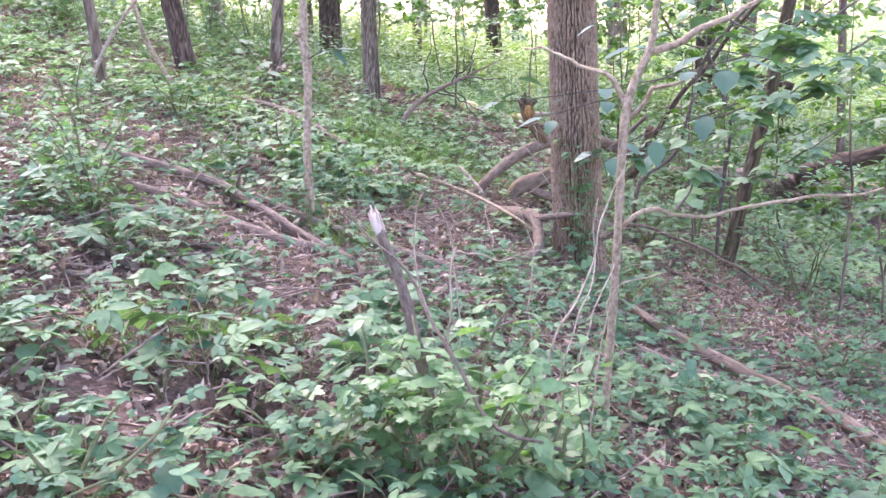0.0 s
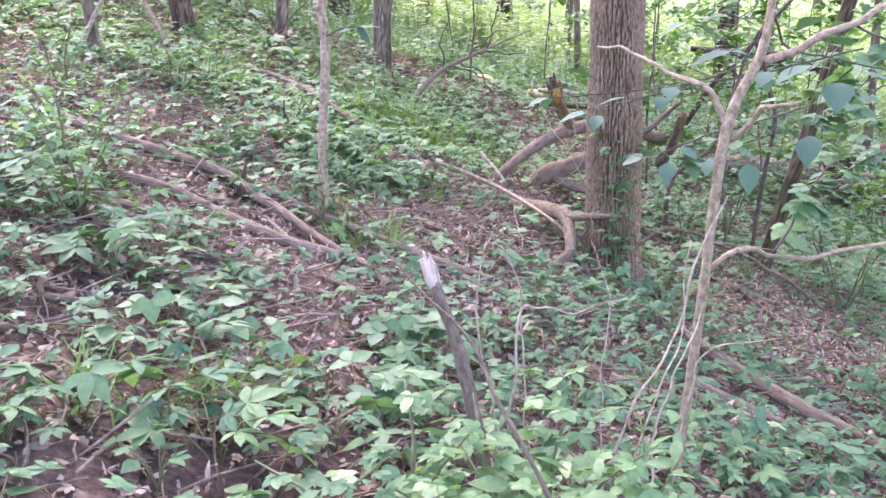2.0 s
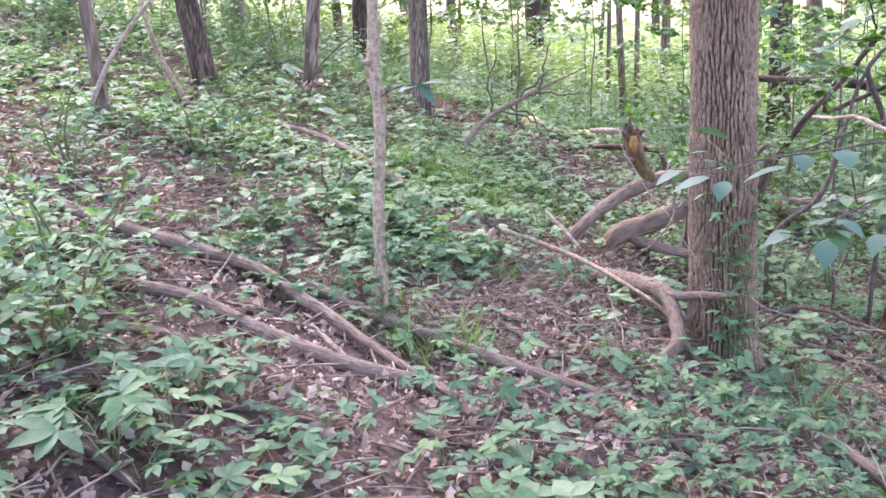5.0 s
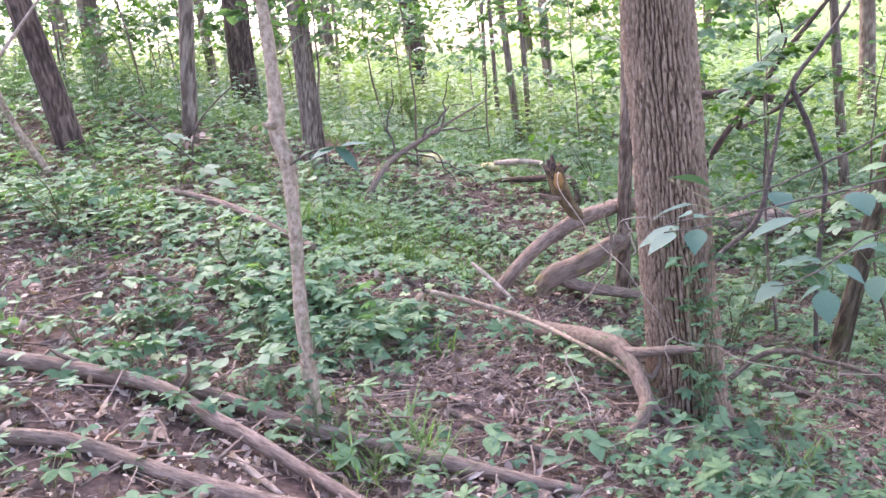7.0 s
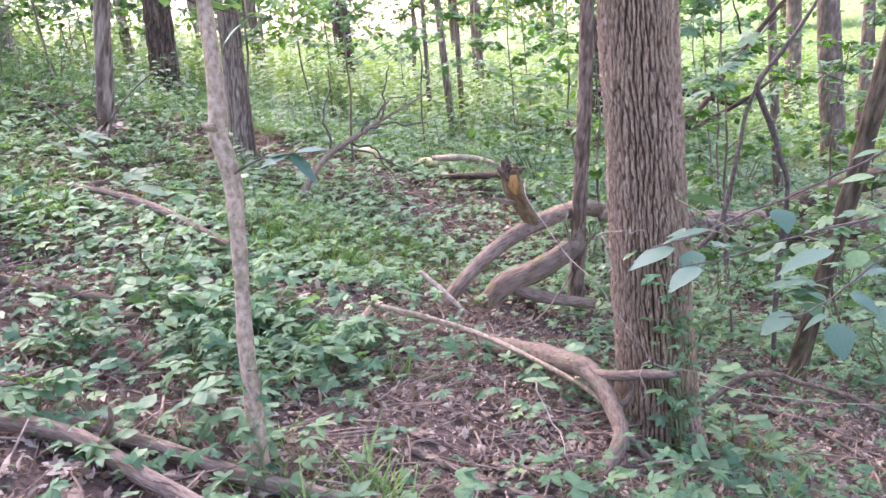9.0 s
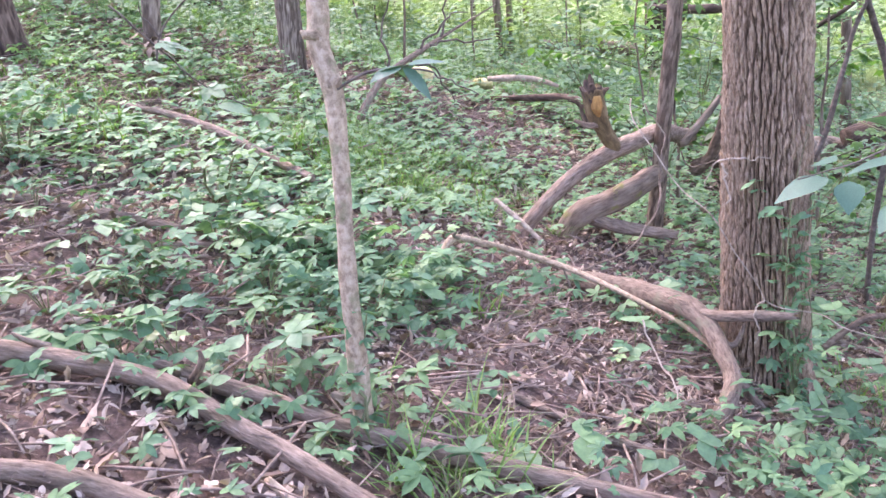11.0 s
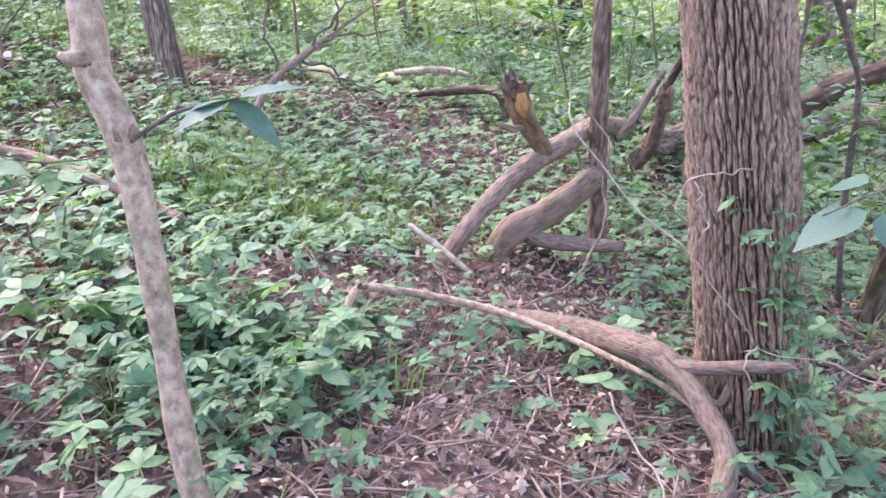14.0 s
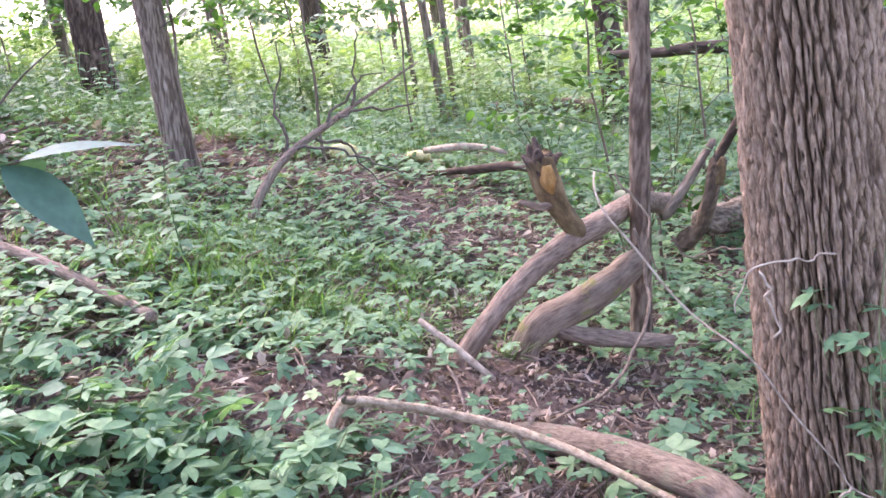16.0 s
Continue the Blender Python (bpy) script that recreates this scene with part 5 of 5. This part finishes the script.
shrub("oak_creeper", "creeper climbing the oak's bark", (1.0, 6.84), [(0.86, 6.94, 0.72), (0.93, 6.9, 0.62), (1.0, 6.89, 0.45), (0.92, 6.89, 0.2), (1.09, 6.94, 0.55), (1.12, 6.95, 0.9), (1.16, 6.98, 0.7), (1.07, 6.93, 0.35)], PALMS[:6], LIT_CREEPER, 12, 0.95, 507, spread=0.035, from_t=0.05, category="creeper", girth=0.004)
for k, (sx, sy, n, lo, hi, r, leaf) in enumerate(((-2.6, 8.5, 5, 0.2, 0.5, 0.3, 0.07), (-1.6, 8.3, 5, 0.15, 0.4, 0.3, 0.07), (1.9, 8.6, 6, 0.3, 0.8, 0.4, 0.08), (2.6, 9.5, 6, 0.5, 1.3, 0.5, 0.09), (1.9, 10.6, 6, 0.4, 1.1, 0.4, 0.09), (3.2, 8.0, 6, 0.4, 1.0, 0.5, 0.09), (2.6, 5.8, 5, 0.2, 0.5, 0.4, 0.08),
                                                    (3.6, 13.5, 7, 0.5, 1.6, 0.7, 0.11), (2.4, 13.8, 7, 0.5, 1.5, 0.6, 0.11), (4.8, 11.0, 7, 0.4, 1.4, 0.7, 0.11), (5.6, 14.5, 7, 0.6, 1.8, 0.8, 0.12), (-3.6, 13.5, 6, 0.4, 1.0, 0.5, 0.1), (-4.8, 12.0, 7, 0.4, 1.2, 0.6, 0.1), (-3.4, 15.5, 7, 0.5, 1.4, 0.7, 0.11), (-5.5, 16.5, 8, 0.8, 2.5, 0.9, 0.13), (-2.9, 7.0, 6, 0.3, 0.6, 0.35, 0.07))):
    shrub("woodland_shrub", "green leafy shrub on the forest floor", (sx, sy), around(sx, sy, r, lo, hi, n, 40 + k), OVAL if k % 2 else LOBED, BROAD if k % 3 else CREEPER, 26, leaf, 520 + k, "woodland shrubs", spread=0.1)


def young(name, label, foot, height, seed, leaf=0.1, count=22, boughs=9, low=0.35, mat=None, shapes=None, reach=0.8, group="leafy saplings", girth=0.014, lean=(0, 0)):
    """A leafy sapling: a slim stem, side twigs and leaves on them."""
    rng = np.random.default_rng(seed)
    x, y = foot
    z = gz(x, y) - 0.04
    ob = thing(name, (x, y, z), label, "sapling", group)
    tip = np.array([x + lean[0], y + lean[1], z + height])
    root = np.array([x, y, z])
    limb("stem", ob, [root, root + (tip - root) * 0.5 + rng.normal(0, 0.06, 3), tip], [girth, girth * 0.7, girth * 0.25], GREY_BARK, sides=8, step=0.1, seed=seed, wobble=0.02)
    places = []
    for k in range(boughs):
        t = low + (1 - low) * (k + 0.5) / boughs
        a = k * 2.4 + rng.normal(0, 0.4)
        s = root + (tip - root) * t
        e = s + np.array([math.cos(a), math.sin(a), 0.25]) * reach * rng.uniform(0.6, 1.1) * (1.25 - 0.6 * t)
        limb("twig", ob, [s, (s + e) / 2 + np.array([0, 0, 0.06]), e], [girth * 0.35, girth * 0.22, girth * 0.1], DARK_TWIG, sides=5, step=0.15, seed=seed + k)
        u = rng.uniform(0.2, 1.05, count)[:, None]
        places.append(s + (e - s) * u + rng.normal(0, 0.07, (count, 3)) * [1, 1, 0.5])
    place = np.concatenate(places) - root
    n = len(place)
    shapes = shapes or OVAL
    v, q = scatter(shapes, rng.integers(0, len(shapes), n), place, rng.uniform(0, 6.3, n), rng.normal(-0.2, 0.3, n), rng.normal(0, 0.3, n), leaf * rng.uniform(0.6, 1.25, n))
    part("leaves", fast_mesh("leaves", v, q, mat or BROAD), ob, "green leaves")
    return ob


for k, (sx, sy, hgt, leaf, low) in enumerate(((2.4, 8.9, 3.2, 0.09, 0.3), (3.2, 7.2, 3.4, 0.1, 0.35), (1.9, 10.2, 3.4, 0.1, 0.3), (3.3, 10.6, 3.6, 0.1, 0.25), (2.5, 12.3, 3.6, 0.11, 0.3), (4.4, 9.0, 3.8, 0.11, 0.3), (4.3, 12.8, 4.2, 0.12, 0.3), (5.6, 10.8, 4.2, 0.12, 0.3), (6.6, 12.6, 4.5, 0.13, 0.25),
                                              (0.05, 12.75, 3.6, 0.1, 0.6), (-1.0, 12.1, 3.8, 0.1, 0.6), (1.3, 15.5, 4.2, 0.12, 0.45), (2.9, 16.5, 4.4, 0.12, 0.35), (0.2, 17.5, 4.2, 0.12, 0.5), (-0.2, 15.3, 3.4, 0.1, 0.55), (-3.1, 13.8, 4.0, 0.12, 0.4), (-4.2, 14.6, 4.2, 0.12, 0.3), (-1.6, 18.5, 4.6, 0.13, 0.45), (-5.6, 12.5, 4.2, 0.12, 0.3),
                                              (-6.8, 16.2, 5.0, 0.14, 0.25), (6.0, 16.5, 4.6, 0.14, 0.3), (7.8, 14.6, 4.8, 0.14, 0.25), (-3.8, 18.4, 4.8, 0.14, 0.3), (3.9, 19.0, 4.4, 0.13, 0.4), (8.8, 11.5, 5.0, 0.14, 0.25), (10.5, 14.0, 5.0, 0.14, 0.2), (1.9, 21.0, 4.5, 0.14, 0.5), (-7.6, 20.0, 5.2, 0.15, 0.2), (-2.9, 23.0, 5, 0.15, 0.35), (6.2, 20.5, 5, 0.15, 0.3), (-4.6, 16.0, 4.2, 0.13, 0.2), (-6.0, 18.5, 4.6, 0.14, 0.2), (-5.0, 22.5, 5, 0.15, 0.2), (-8.5, 15.0, 4.6, 0.14, 0.2), (-3.3, 17.2, 4.0, 0.13, 0.3), (-7.0, 13.5, 4.2, 0.13, 0.2), (3.4, 8.9, 3.0, 0.1, 0.3), (2.9, 11.4, 3.2, 0.1, 0.3), (3.9, 7.9, 3.2, 0.1, 0.3), (-2.6, 20.5, 5.0, 0.15, 0.15), (-4.0, 20.0, 5.0, 0.15, 0.15), (-3.4, 22.0, 5.2, 0.15, 0.15), (-1.5, 21.0, 4.8, 0.15, 0.3))):
    young("leafy_sapling", "slim leafy sapling under the tall trees", (sx, sy), hgt * 0.85, 600 + k, leaf, 44 if sy < 11 else 60, 11, low * 0.55, BROAD if k % 2 else CROWN, LOBED if k % 3 == 0 else OVAL, 0.75 if sy < 11 else 1.1)

# treeline beyond the meadow
for k in range(15):
    rng = np.random.default_rng(900 + k)
    bx, by = -36 + 5.6 * k + rng.normal(0, 0.8), rng.uniform(44, 56)
    ob = thing("meadow_edge_tree", (bx, by, gz(bx, by)), "round leafy tree beyond the bright meadow", "tree", "trees beyond the meadow")
    limb("trunk", ob, [(bx, by, gz(bx, by) - 0.1), (bx, by, 3), (bx, by, 6)], [0.25, 0.2, 0.1], GREY_BARK, sides=10, step=0.5)
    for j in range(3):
        part("crown", LIT_CROWNS[(k + j) % 2], ob, "", pose(rng.normal(0, 1), rng.normal(0, 1), 2.6 + 2.6 * j, 0, 0, 70 * j) @ Matrix.Scale(1.5, 4))


# ---- big leaves near the path, on twigs of the saplings ----
BIG = [fast_mesh("leaf", *lobed(0.1, 70 + k), BROAD_ONE) for k in range(3)] + [fast_mesh("leaf", *blade(0.14, 0.09, 8, 0.12, 0.18, 1.2, 0.4), BROAD_ONE) for k in range(1)]


def spray_of(name, label, pts, r, leaves, seed, scale=1.0, flat=12):
    rng = np.random.default_rng(seed)
    ob = thing(name, pts[0], label, "leafy branch", "leafy branches by the path")
    limb("twig", ob, pts, [r, r * 0.7, r * 0.35], DARK_TWIG, sides=7, step=0.03, seed=seed, wobble=0.006)
    c = spline(pts, 40)
    for k in range(2 * leaves):
        p = c[int(rng.uniform(8, 39.9))] + rng.normal(0, 0.03, 3)
        part("leaf", BIG[int(rng.integers(0, len(BIG)))], ob, "", Matrix.Translation(Vector(p) - ob.location) @ pose(0, 0, 0, rng.normal(-10, flat), rng.normal(0, flat), rng.uniform(0, 360)) @ Matrix.Scale(scale * rng.uniform(0.7, 1.25), 4))
    return ob


SPRAYS = [([(2.2, 6.6, 0.9), (1.8, 6.7, 0.75), (1.45, 6.8, 0.62)], 0.006, 8, 0.9),           ([(1.22, 3.75, 1.52), (1.35, 3.6, 1.42), (1.5, 3.5, 1.35)], 0.005, 8, 1.0), ([(1.0, 3.74, 0.73), (1.2, 3.9, 0.95), (1.5, 4.2, 1.1)], 0.005, 8, 0.9),
          ([(2.4, 5.2, 1.6), (2.0, 5.0, 1.4), (1.7, 4.9, 1.1)], 0.006, 11, 1.0), ([(2.6, 6.6, 1.5), (2.2, 6.4, 1.3), (1.8, 6.3, 1.1)], 0.006, 10, 1.0), ([(2.9, 7.6, 1.4), (2.5, 7.2, 1.1), (2.1, 6.9, 0.8)], 0.006, 10, 1.0),
          ([(-1.15, 6.2, 2.3), (-1.0, 6.3, 2.05), (-0.7, 6.5, 1.95)], 0.005, 8, 0.8), ([(0.1, 8.0, 2.6), (0.2, 8.2, 2.2), (0.5, 8.4, 2.0)], 0.006, 10, 0.9), ([(-0.6, 9.4, 2.8), (-0.3, 9.5, 2.35), (0.1, 9.6, 2.2)], 0.006, 10, 0.9), ([(0.9, 10.4, 2.9), (1.2, 10.5, 2.3), (1.0, 10.6, 2.0)], 0.006, 9, 0.9),
          ([(-1.6, 6.6, 1.75), (-1.3, 6.7, 1.4), (-1.0, 6.75, 1.3)], 0.004, 5, 0.8)]
SPRAYS += [([(2.0, 6.5, 0.75), (1.5, 6.4, 0.62), (1.07, 6.2, 0.64)], 0.005, 5, 1.3),            ([(1.9, 4.3, 1.6), (1.6, 4.5, 1.35), (1.5, 4.6, 1.2)], 0.005, 7, 1.2), ([(2.1, 4.4, 1.4), (1.9, 4.5, 1.2), (1.75, 4.6, 1.0)], 0.005, 7, 1.2),
           ([(-0.6, 10.5, 3.2), (-0.5, 10.6, 2.75), (-0.2, 10.8, 2.6)], 0.006, 9, 1.0), ([(-1.8, 9.5, 3.0), (-1.6, 9.6, 2.6), (-1.3, 9.8, 2.5)], 0.006, 9, 1.0), ([(0.4, 11.5, 3.1), (0.6, 11.6, 2.55), (0.9, 11.8, 2.4)], 0.006, 9, 1.0), ([(1.6, 11.0, 2.7), (1.5, 11.2, 2.2), (1.3, 11.4, 1.9)], 0.006, 9, 1.0),
           ([(2.3, 5.6, 1.9), (1.9, 5.5, 1.7), (1.5, 5.4, 1.65)], 0.006, 12, 1.0), ([(2.6, 6.0, 1.2), (2.2, 5.9, 1.0), (1.9, 5.8, 0.9)], 0.006, 12, 1.0), ([(2.9, 6.6, 0.7), (2.5, 6.5, 0.5), (2.2, 6.4, 0.4)], 0.006, 12, 1.0),
           ([(1.7, 7.6, 2.2), (1.5, 7.4, 1.9), (1.3, 7.2, 1.75)], 0.006, 9, 0.9), ([(2.4, 8.2, 1.7), (2.0, 8.0, 1.5), (1.7, 7.9, 1.3)], 0.006, 10, 1.0)]
for k, (p, r, n, sc) in enumerate(SPRAYS):
    spray_of("leafy_branch", "overhanging twig with broad green leaves", p, r, n, 700 + k, sc)


WIDE_LEAF = [fast_mesh("leaf", *blade(1.0, 0.68, 10, 0.1, 0.2, 1.3, 0.36, 0.02), BIG_LEAF), fast_mesh("leaf", *blade(1.0, 0.74, 10, 0.14, 0.28, 1.2, 0.4, 0.03), BIG_LEAF)]


def wide_branch(label, pts, leaves, seed):
    """A long twig with single large leaves held flat: middle of the leaf, its length, its heading and droop."""
    rng = np.random.default_rng(seed)
    ob = thing("leafy_branch", pts[0], label, "leafy branch", "leafy branches by the path")
    limb("twig", ob, pts, [0.005, 0.004, 0.002], DARK_TWIG, sides=7, step=0.03, seed=seed, wobble=0.006)
    c = spline(pts, 60)
    for k, (mid, size, turn, droop) in enumerate(leaves):
        a = radians(turn)
        base = Vector(mid) - Vector((-math.sin(a), math.cos(a), -0.1)) * size * 0.5
        near = Vector(c[int(np.argmin(np.linalg.norm(c - np.array(base), axis=1)))])
        v, q = tube_arrays([near, (near + base) * 0.5 + Vector((0, 0, 0.012)), base], [0.002, 0.0016, 0.0013], sides=5, step=0.03)
        part("leaf_stalk", fast_mesh("leaf_stalk", v - np.array(ob.location), q, STEM), ob)
        part("leaf", WIDE_LEAF[k % 2], ob, "", Matrix.Translation(base - ob.location) @ pose(0, 0, 0, 0, 0, turn) @ pose(0, 0, 0, droop, rng.normal(0, 7), 0) @ Matrix.Scale(size, 4))
    return ob


wide_branch("long overhanging twig with large flat bluish-green leaves", [(1.9, 5.2, 1.35), (1.2, 5.3, 1.2), (0.75, 5.35, 1.15), (0.3, 5.25, 1.15)],
            [((0.64, 5.21, 1.13), 0.17, 80, -8), ((0.52, 5.38, 1.145), 0.15, -70, -4), ((0.27, 5.2, 1.14), 0.12, 110, -12), ((0.33, 5.3, 1.13), 0.09, 20, -25), ((0.42, 5.5, 1.17), 0.15, 60, -6), ((0.55, 5.66, 1.24), 0.17, -80, -4), ((0.95, 5.2, 1.17), 0.14, 170, -12), ((1.15, 5.4, 1.2), 0.15, 30, -8), ((1.4, 5.15, 1.24), 0.15, 150, -12)], 760)
wide_branch("drooping twig with large bluish-green leaves beside the oak", [(1.9, 5.8, 1.0), (1.4, 5.85, 0.85), (1.05, 5.75, 0.76), (0.88, 5.75, 0.75)],
            [((0.876, 5.75, 0.735), 0.14, 100, -14), ((1.05, 5.63, 0.7), 0.14, 160, -35), ((1.35, 5.9, 0.8), 0.14, 40, -8), ((1.0, 5.88, 0.74), 0.12, 30, -8), ((1.2, 5.7, 0.78), 0.13, -150, -20), ((1.55, 5.75, 0.86), 0.14, -100, -10), ((1.3, 5.72, 0.7), 0.13, 140, -30), ((1.12, 5.9, 0.66), 0.11, 60, -20), ((1.45, 5.95, 0.74), 0.13, 10, -18)], 761)
wide_branch("long overhanging twig with large flat bluish-green leaves", [(1.7, 6.1, 1.25), (1.1, 6.15, 1.05), (0.75, 6.12, 0.98), (0.56, 6.1, 0.97)],
            [((0.56, 6.08, 0.95), 0.19, 85, -10), ((0.7, 6.02, 0.93), 0.13, 150, -25), ((0.72, 6.22, 0.98), 0.12, 20, -8), ((1.1, 6.05, 1.03), 0.14, 170, -15), ((1.35, 6.2, 1.12), 0.15, -20, -8)], 762)


wide_branch("leafy bough of the forked sapling with large bluish-green leaves", [(0.95, 3.75, 1.55), (1.05, 3.95, 1.46), (1.2, 4.0, 1.4), (1.5, 4.05, 1.34)],
            [((0.81, 4.0, 1.42), 0.15, 95, -8), ((0.95, 4.02, 1.42), 0.15, -80, -6), ((1.11, 4.0, 1.36), 0.16, 110, -12), ((1.28, 3.98, 1.29), 0.16, 160, -22), ((1.3, 4.05, 1.46), 0.14, -60, -4), ((1.2, 4.1, 1.53), 0.13, 20, -6), ((0.78, 4.1, 1.57), 0.13, 70, -8), ((0.69, 4.05, 1.53), 0.12, 100, -8), ((1.45, 4.0, 1.33), 0.15, -110, -12), ((1.17, 3.95, 1.1), 0.13, 150, -40), ((0.97, 3.95, 1.0), 0.12, 175, -60)], 763)


# drooping leaves on a twig of the crooked sapling
sprig = thing("leafy_branch", (-0.93, 6.14, 1.44), "drooping sprig of long bluish-green leaves on the crooked sapling", "leafy branch", "leafy branches by the path")
limb("twig", sprig, [(-0.93, 6.14, 1.44), (-0.82, 6.1, 1.49), (-0.7, 6.06, 1.5)], [0.005, 0.004, 0.002], DARK_TWIG, sides=7, step=0.02, seed=61)
LONG_LEAF = fast_mesh("leaf", *blade(0.15, 0.078, 10, 0.12, 0.16, 1.2, 0.4), BIG_LEAF)
for k, (turn, droop, roll, scale) in enumerate(((75, -4, 8, 0.95), (120, -6, -10, 0.8), (-75, 4, 6, 0.9), (-120, -48, 12, 0.9), (10, -20, -8, 0.6))):
    part("leaf", LONG_LEAF, sprig, "", Matrix.Translation((0.23 - 0.02 * (k % 2), -0.08, 0.06)) @ pose(0, 0, 0, 0, 0, turn) @ pose(0, 0, 0, droop, roll, 0) @ Matrix.Scale(scale, 4))


# ---- single fallen leaves, maple seedlings and grass tufts by the path ----
PINK_LEAF = foliage("fallen_leaf", [(0.22, 0.145, 0.11), (0.33, 0.24, 0.19), (0.46, 0.36, 0.3)], 0.1, 0.65, False, 0.3)
FALLEN = [fast_mesh("fallen_leaf", *joined([lobed(0.075, 80 + k), tube_arrays([(0, -0.05, 0.004), (0, -0.02, 0.002), (0, 0, 0)], [0.0012, 0.0012, 0.001], sides=4, step=0.03)]), PINK_LEAF) for k in range(4)]
rng = np.random.default_rng(1000)
for k in range(130):
    px, py = (rng.uniform(-2.3, 1.6), rng.uniform(3.0, 9.0)) if k > 3 else ((-1.56, 5.78), (-1.59, 5.9), (-0.35, 6.6), (-1.39, 7.29))[k]
    ob = new("fallen_leaf", FALLEN[k % 4])
    ob.matrix_basis = pose(px, py, gz(px, py) + 0.022, rng.normal(0, 14), rng.normal(0, 14), rng.uniform(0, 360)) @ Matrix.Scale(rng.uniform(0.5, 1.05) if k > 1 else 1.15, 4)
    tagged(ob, "large curled pinkish-brown dead leaf on the litter", "dead leaf", "large fallen leaves")

MAPLE = foliage("maple_leaf", [(0.2, 0.3, 0.12), (0.28, 0.38, 0.16), (0.36, 0.44, 0.26)], 0.35, 0.45, False)
MAPLE_MESH = [fast_mesh("leaf", *lobed(0.07, 90 + k), MAPLE) for k in range(3)]
maple = plant("maple_seedling", "pale yellow-green maple seedling in the litter", "seedling", "maple seedlings", MAPLE_MESH, 3, 0.13, 1100)
maple.matrix_basis = pose(-1.64, 6.41, gz(-1.64, 6.41))
for px, py in ((-1.84, 6.55), (-0.35, 2.5), (-0.15, 2.3), (0.2, 6.9), (-1.5, 4.3), (0.7, 5.7), (-0.4, 8.2), (1.5, 7.9), (-0.55, 2.9), (0.5, 3.3), (-2.2, 8.4), (-0.9, 9.0), (0.15, 4.4), (1.3, 4.3)):
    copy_thing(maple, pose(px, py, gz(px, py), 0, 0, rng.uniform(0, 360)) @ Matrix.Scale(rng.uniform(0.7, 1.2), 4))
BIGHERB = [fast_mesh("leaf", *blade(0.09, 0.062, 10, 0.1, 0.16, 1.2, 0.38, 0.07), CREEPER_ONE), fast_mesh("leaf", *lobed(0.06, 97), CREEPER_ONE)]
tall = plant("broad_leaved_herb", "broad-leaved green herb rising from the mud", "herb", "broad-leaved herbs", BIGHERB, 7, 0.17, 1200)
tall.matrix_basis = pose(-0.62, 2.05, gz(-0.62, 2.05))
for px, py in ((-0.78, 2.2), (-0.5, 2.3), (-1.2, 2.4), (-1.35, 2.75), (-0.95, 2.75), (-0.3, 3.1), (-0.55, 3.2), (-0.8, 3.1), (0.15, 3.1), (0.4, 2.6), (-1.7, 3.2), (-1.3, 7.2)):
    copy_thing(tall, pose(px, py, gz(px, py), 0, 0, rng.uniform(0, 360)) @ Matrix.Scale(rng.uniform(0.7, 1.15), 4))
TUFT_MESH = [fast_mesh("grass_tuft", *blades_of(50 + k, 26, 0.24, 0.04), GRASS) for k in range(2)]
rng = np.random.default_rng(1300)
SOWN = tuple((float(a), float(b)) for a, b in zip(rng.normal(-0.45, 0.45, 60), rng.normal(9.6, 0.6, 60)))
for k, (px, py) in enumerate(((-0.72, 5.85), (-0.66, 5.95), (-0.8, 5.7), (-1.0, 3.3), (-0.9, 3.45), (-0.4, 9.3), (-0.2, 9.5), (-0.6, 9.6), (-0.1, 9.8), (-0.9, 9.9), (0.1, 9.4), (-0.45, 10.0), (-0.3, 9.0), (0.2, 10.0), (-1.3, 9.8), (-1.6, 2.9)) + SOWN):
    ob = new("grass_tuft", TUFT_MESH[k % 2])
    ob.matrix_basis = pose(px, py, gz(px, py), 0, 0, 47 * k) @ Matrix.Scale(0.8 + 0.05 * (k % 6), 4)
    tagged(ob, "arching tuft of thin green woodland grass", "grass tuft", "grass tufts")
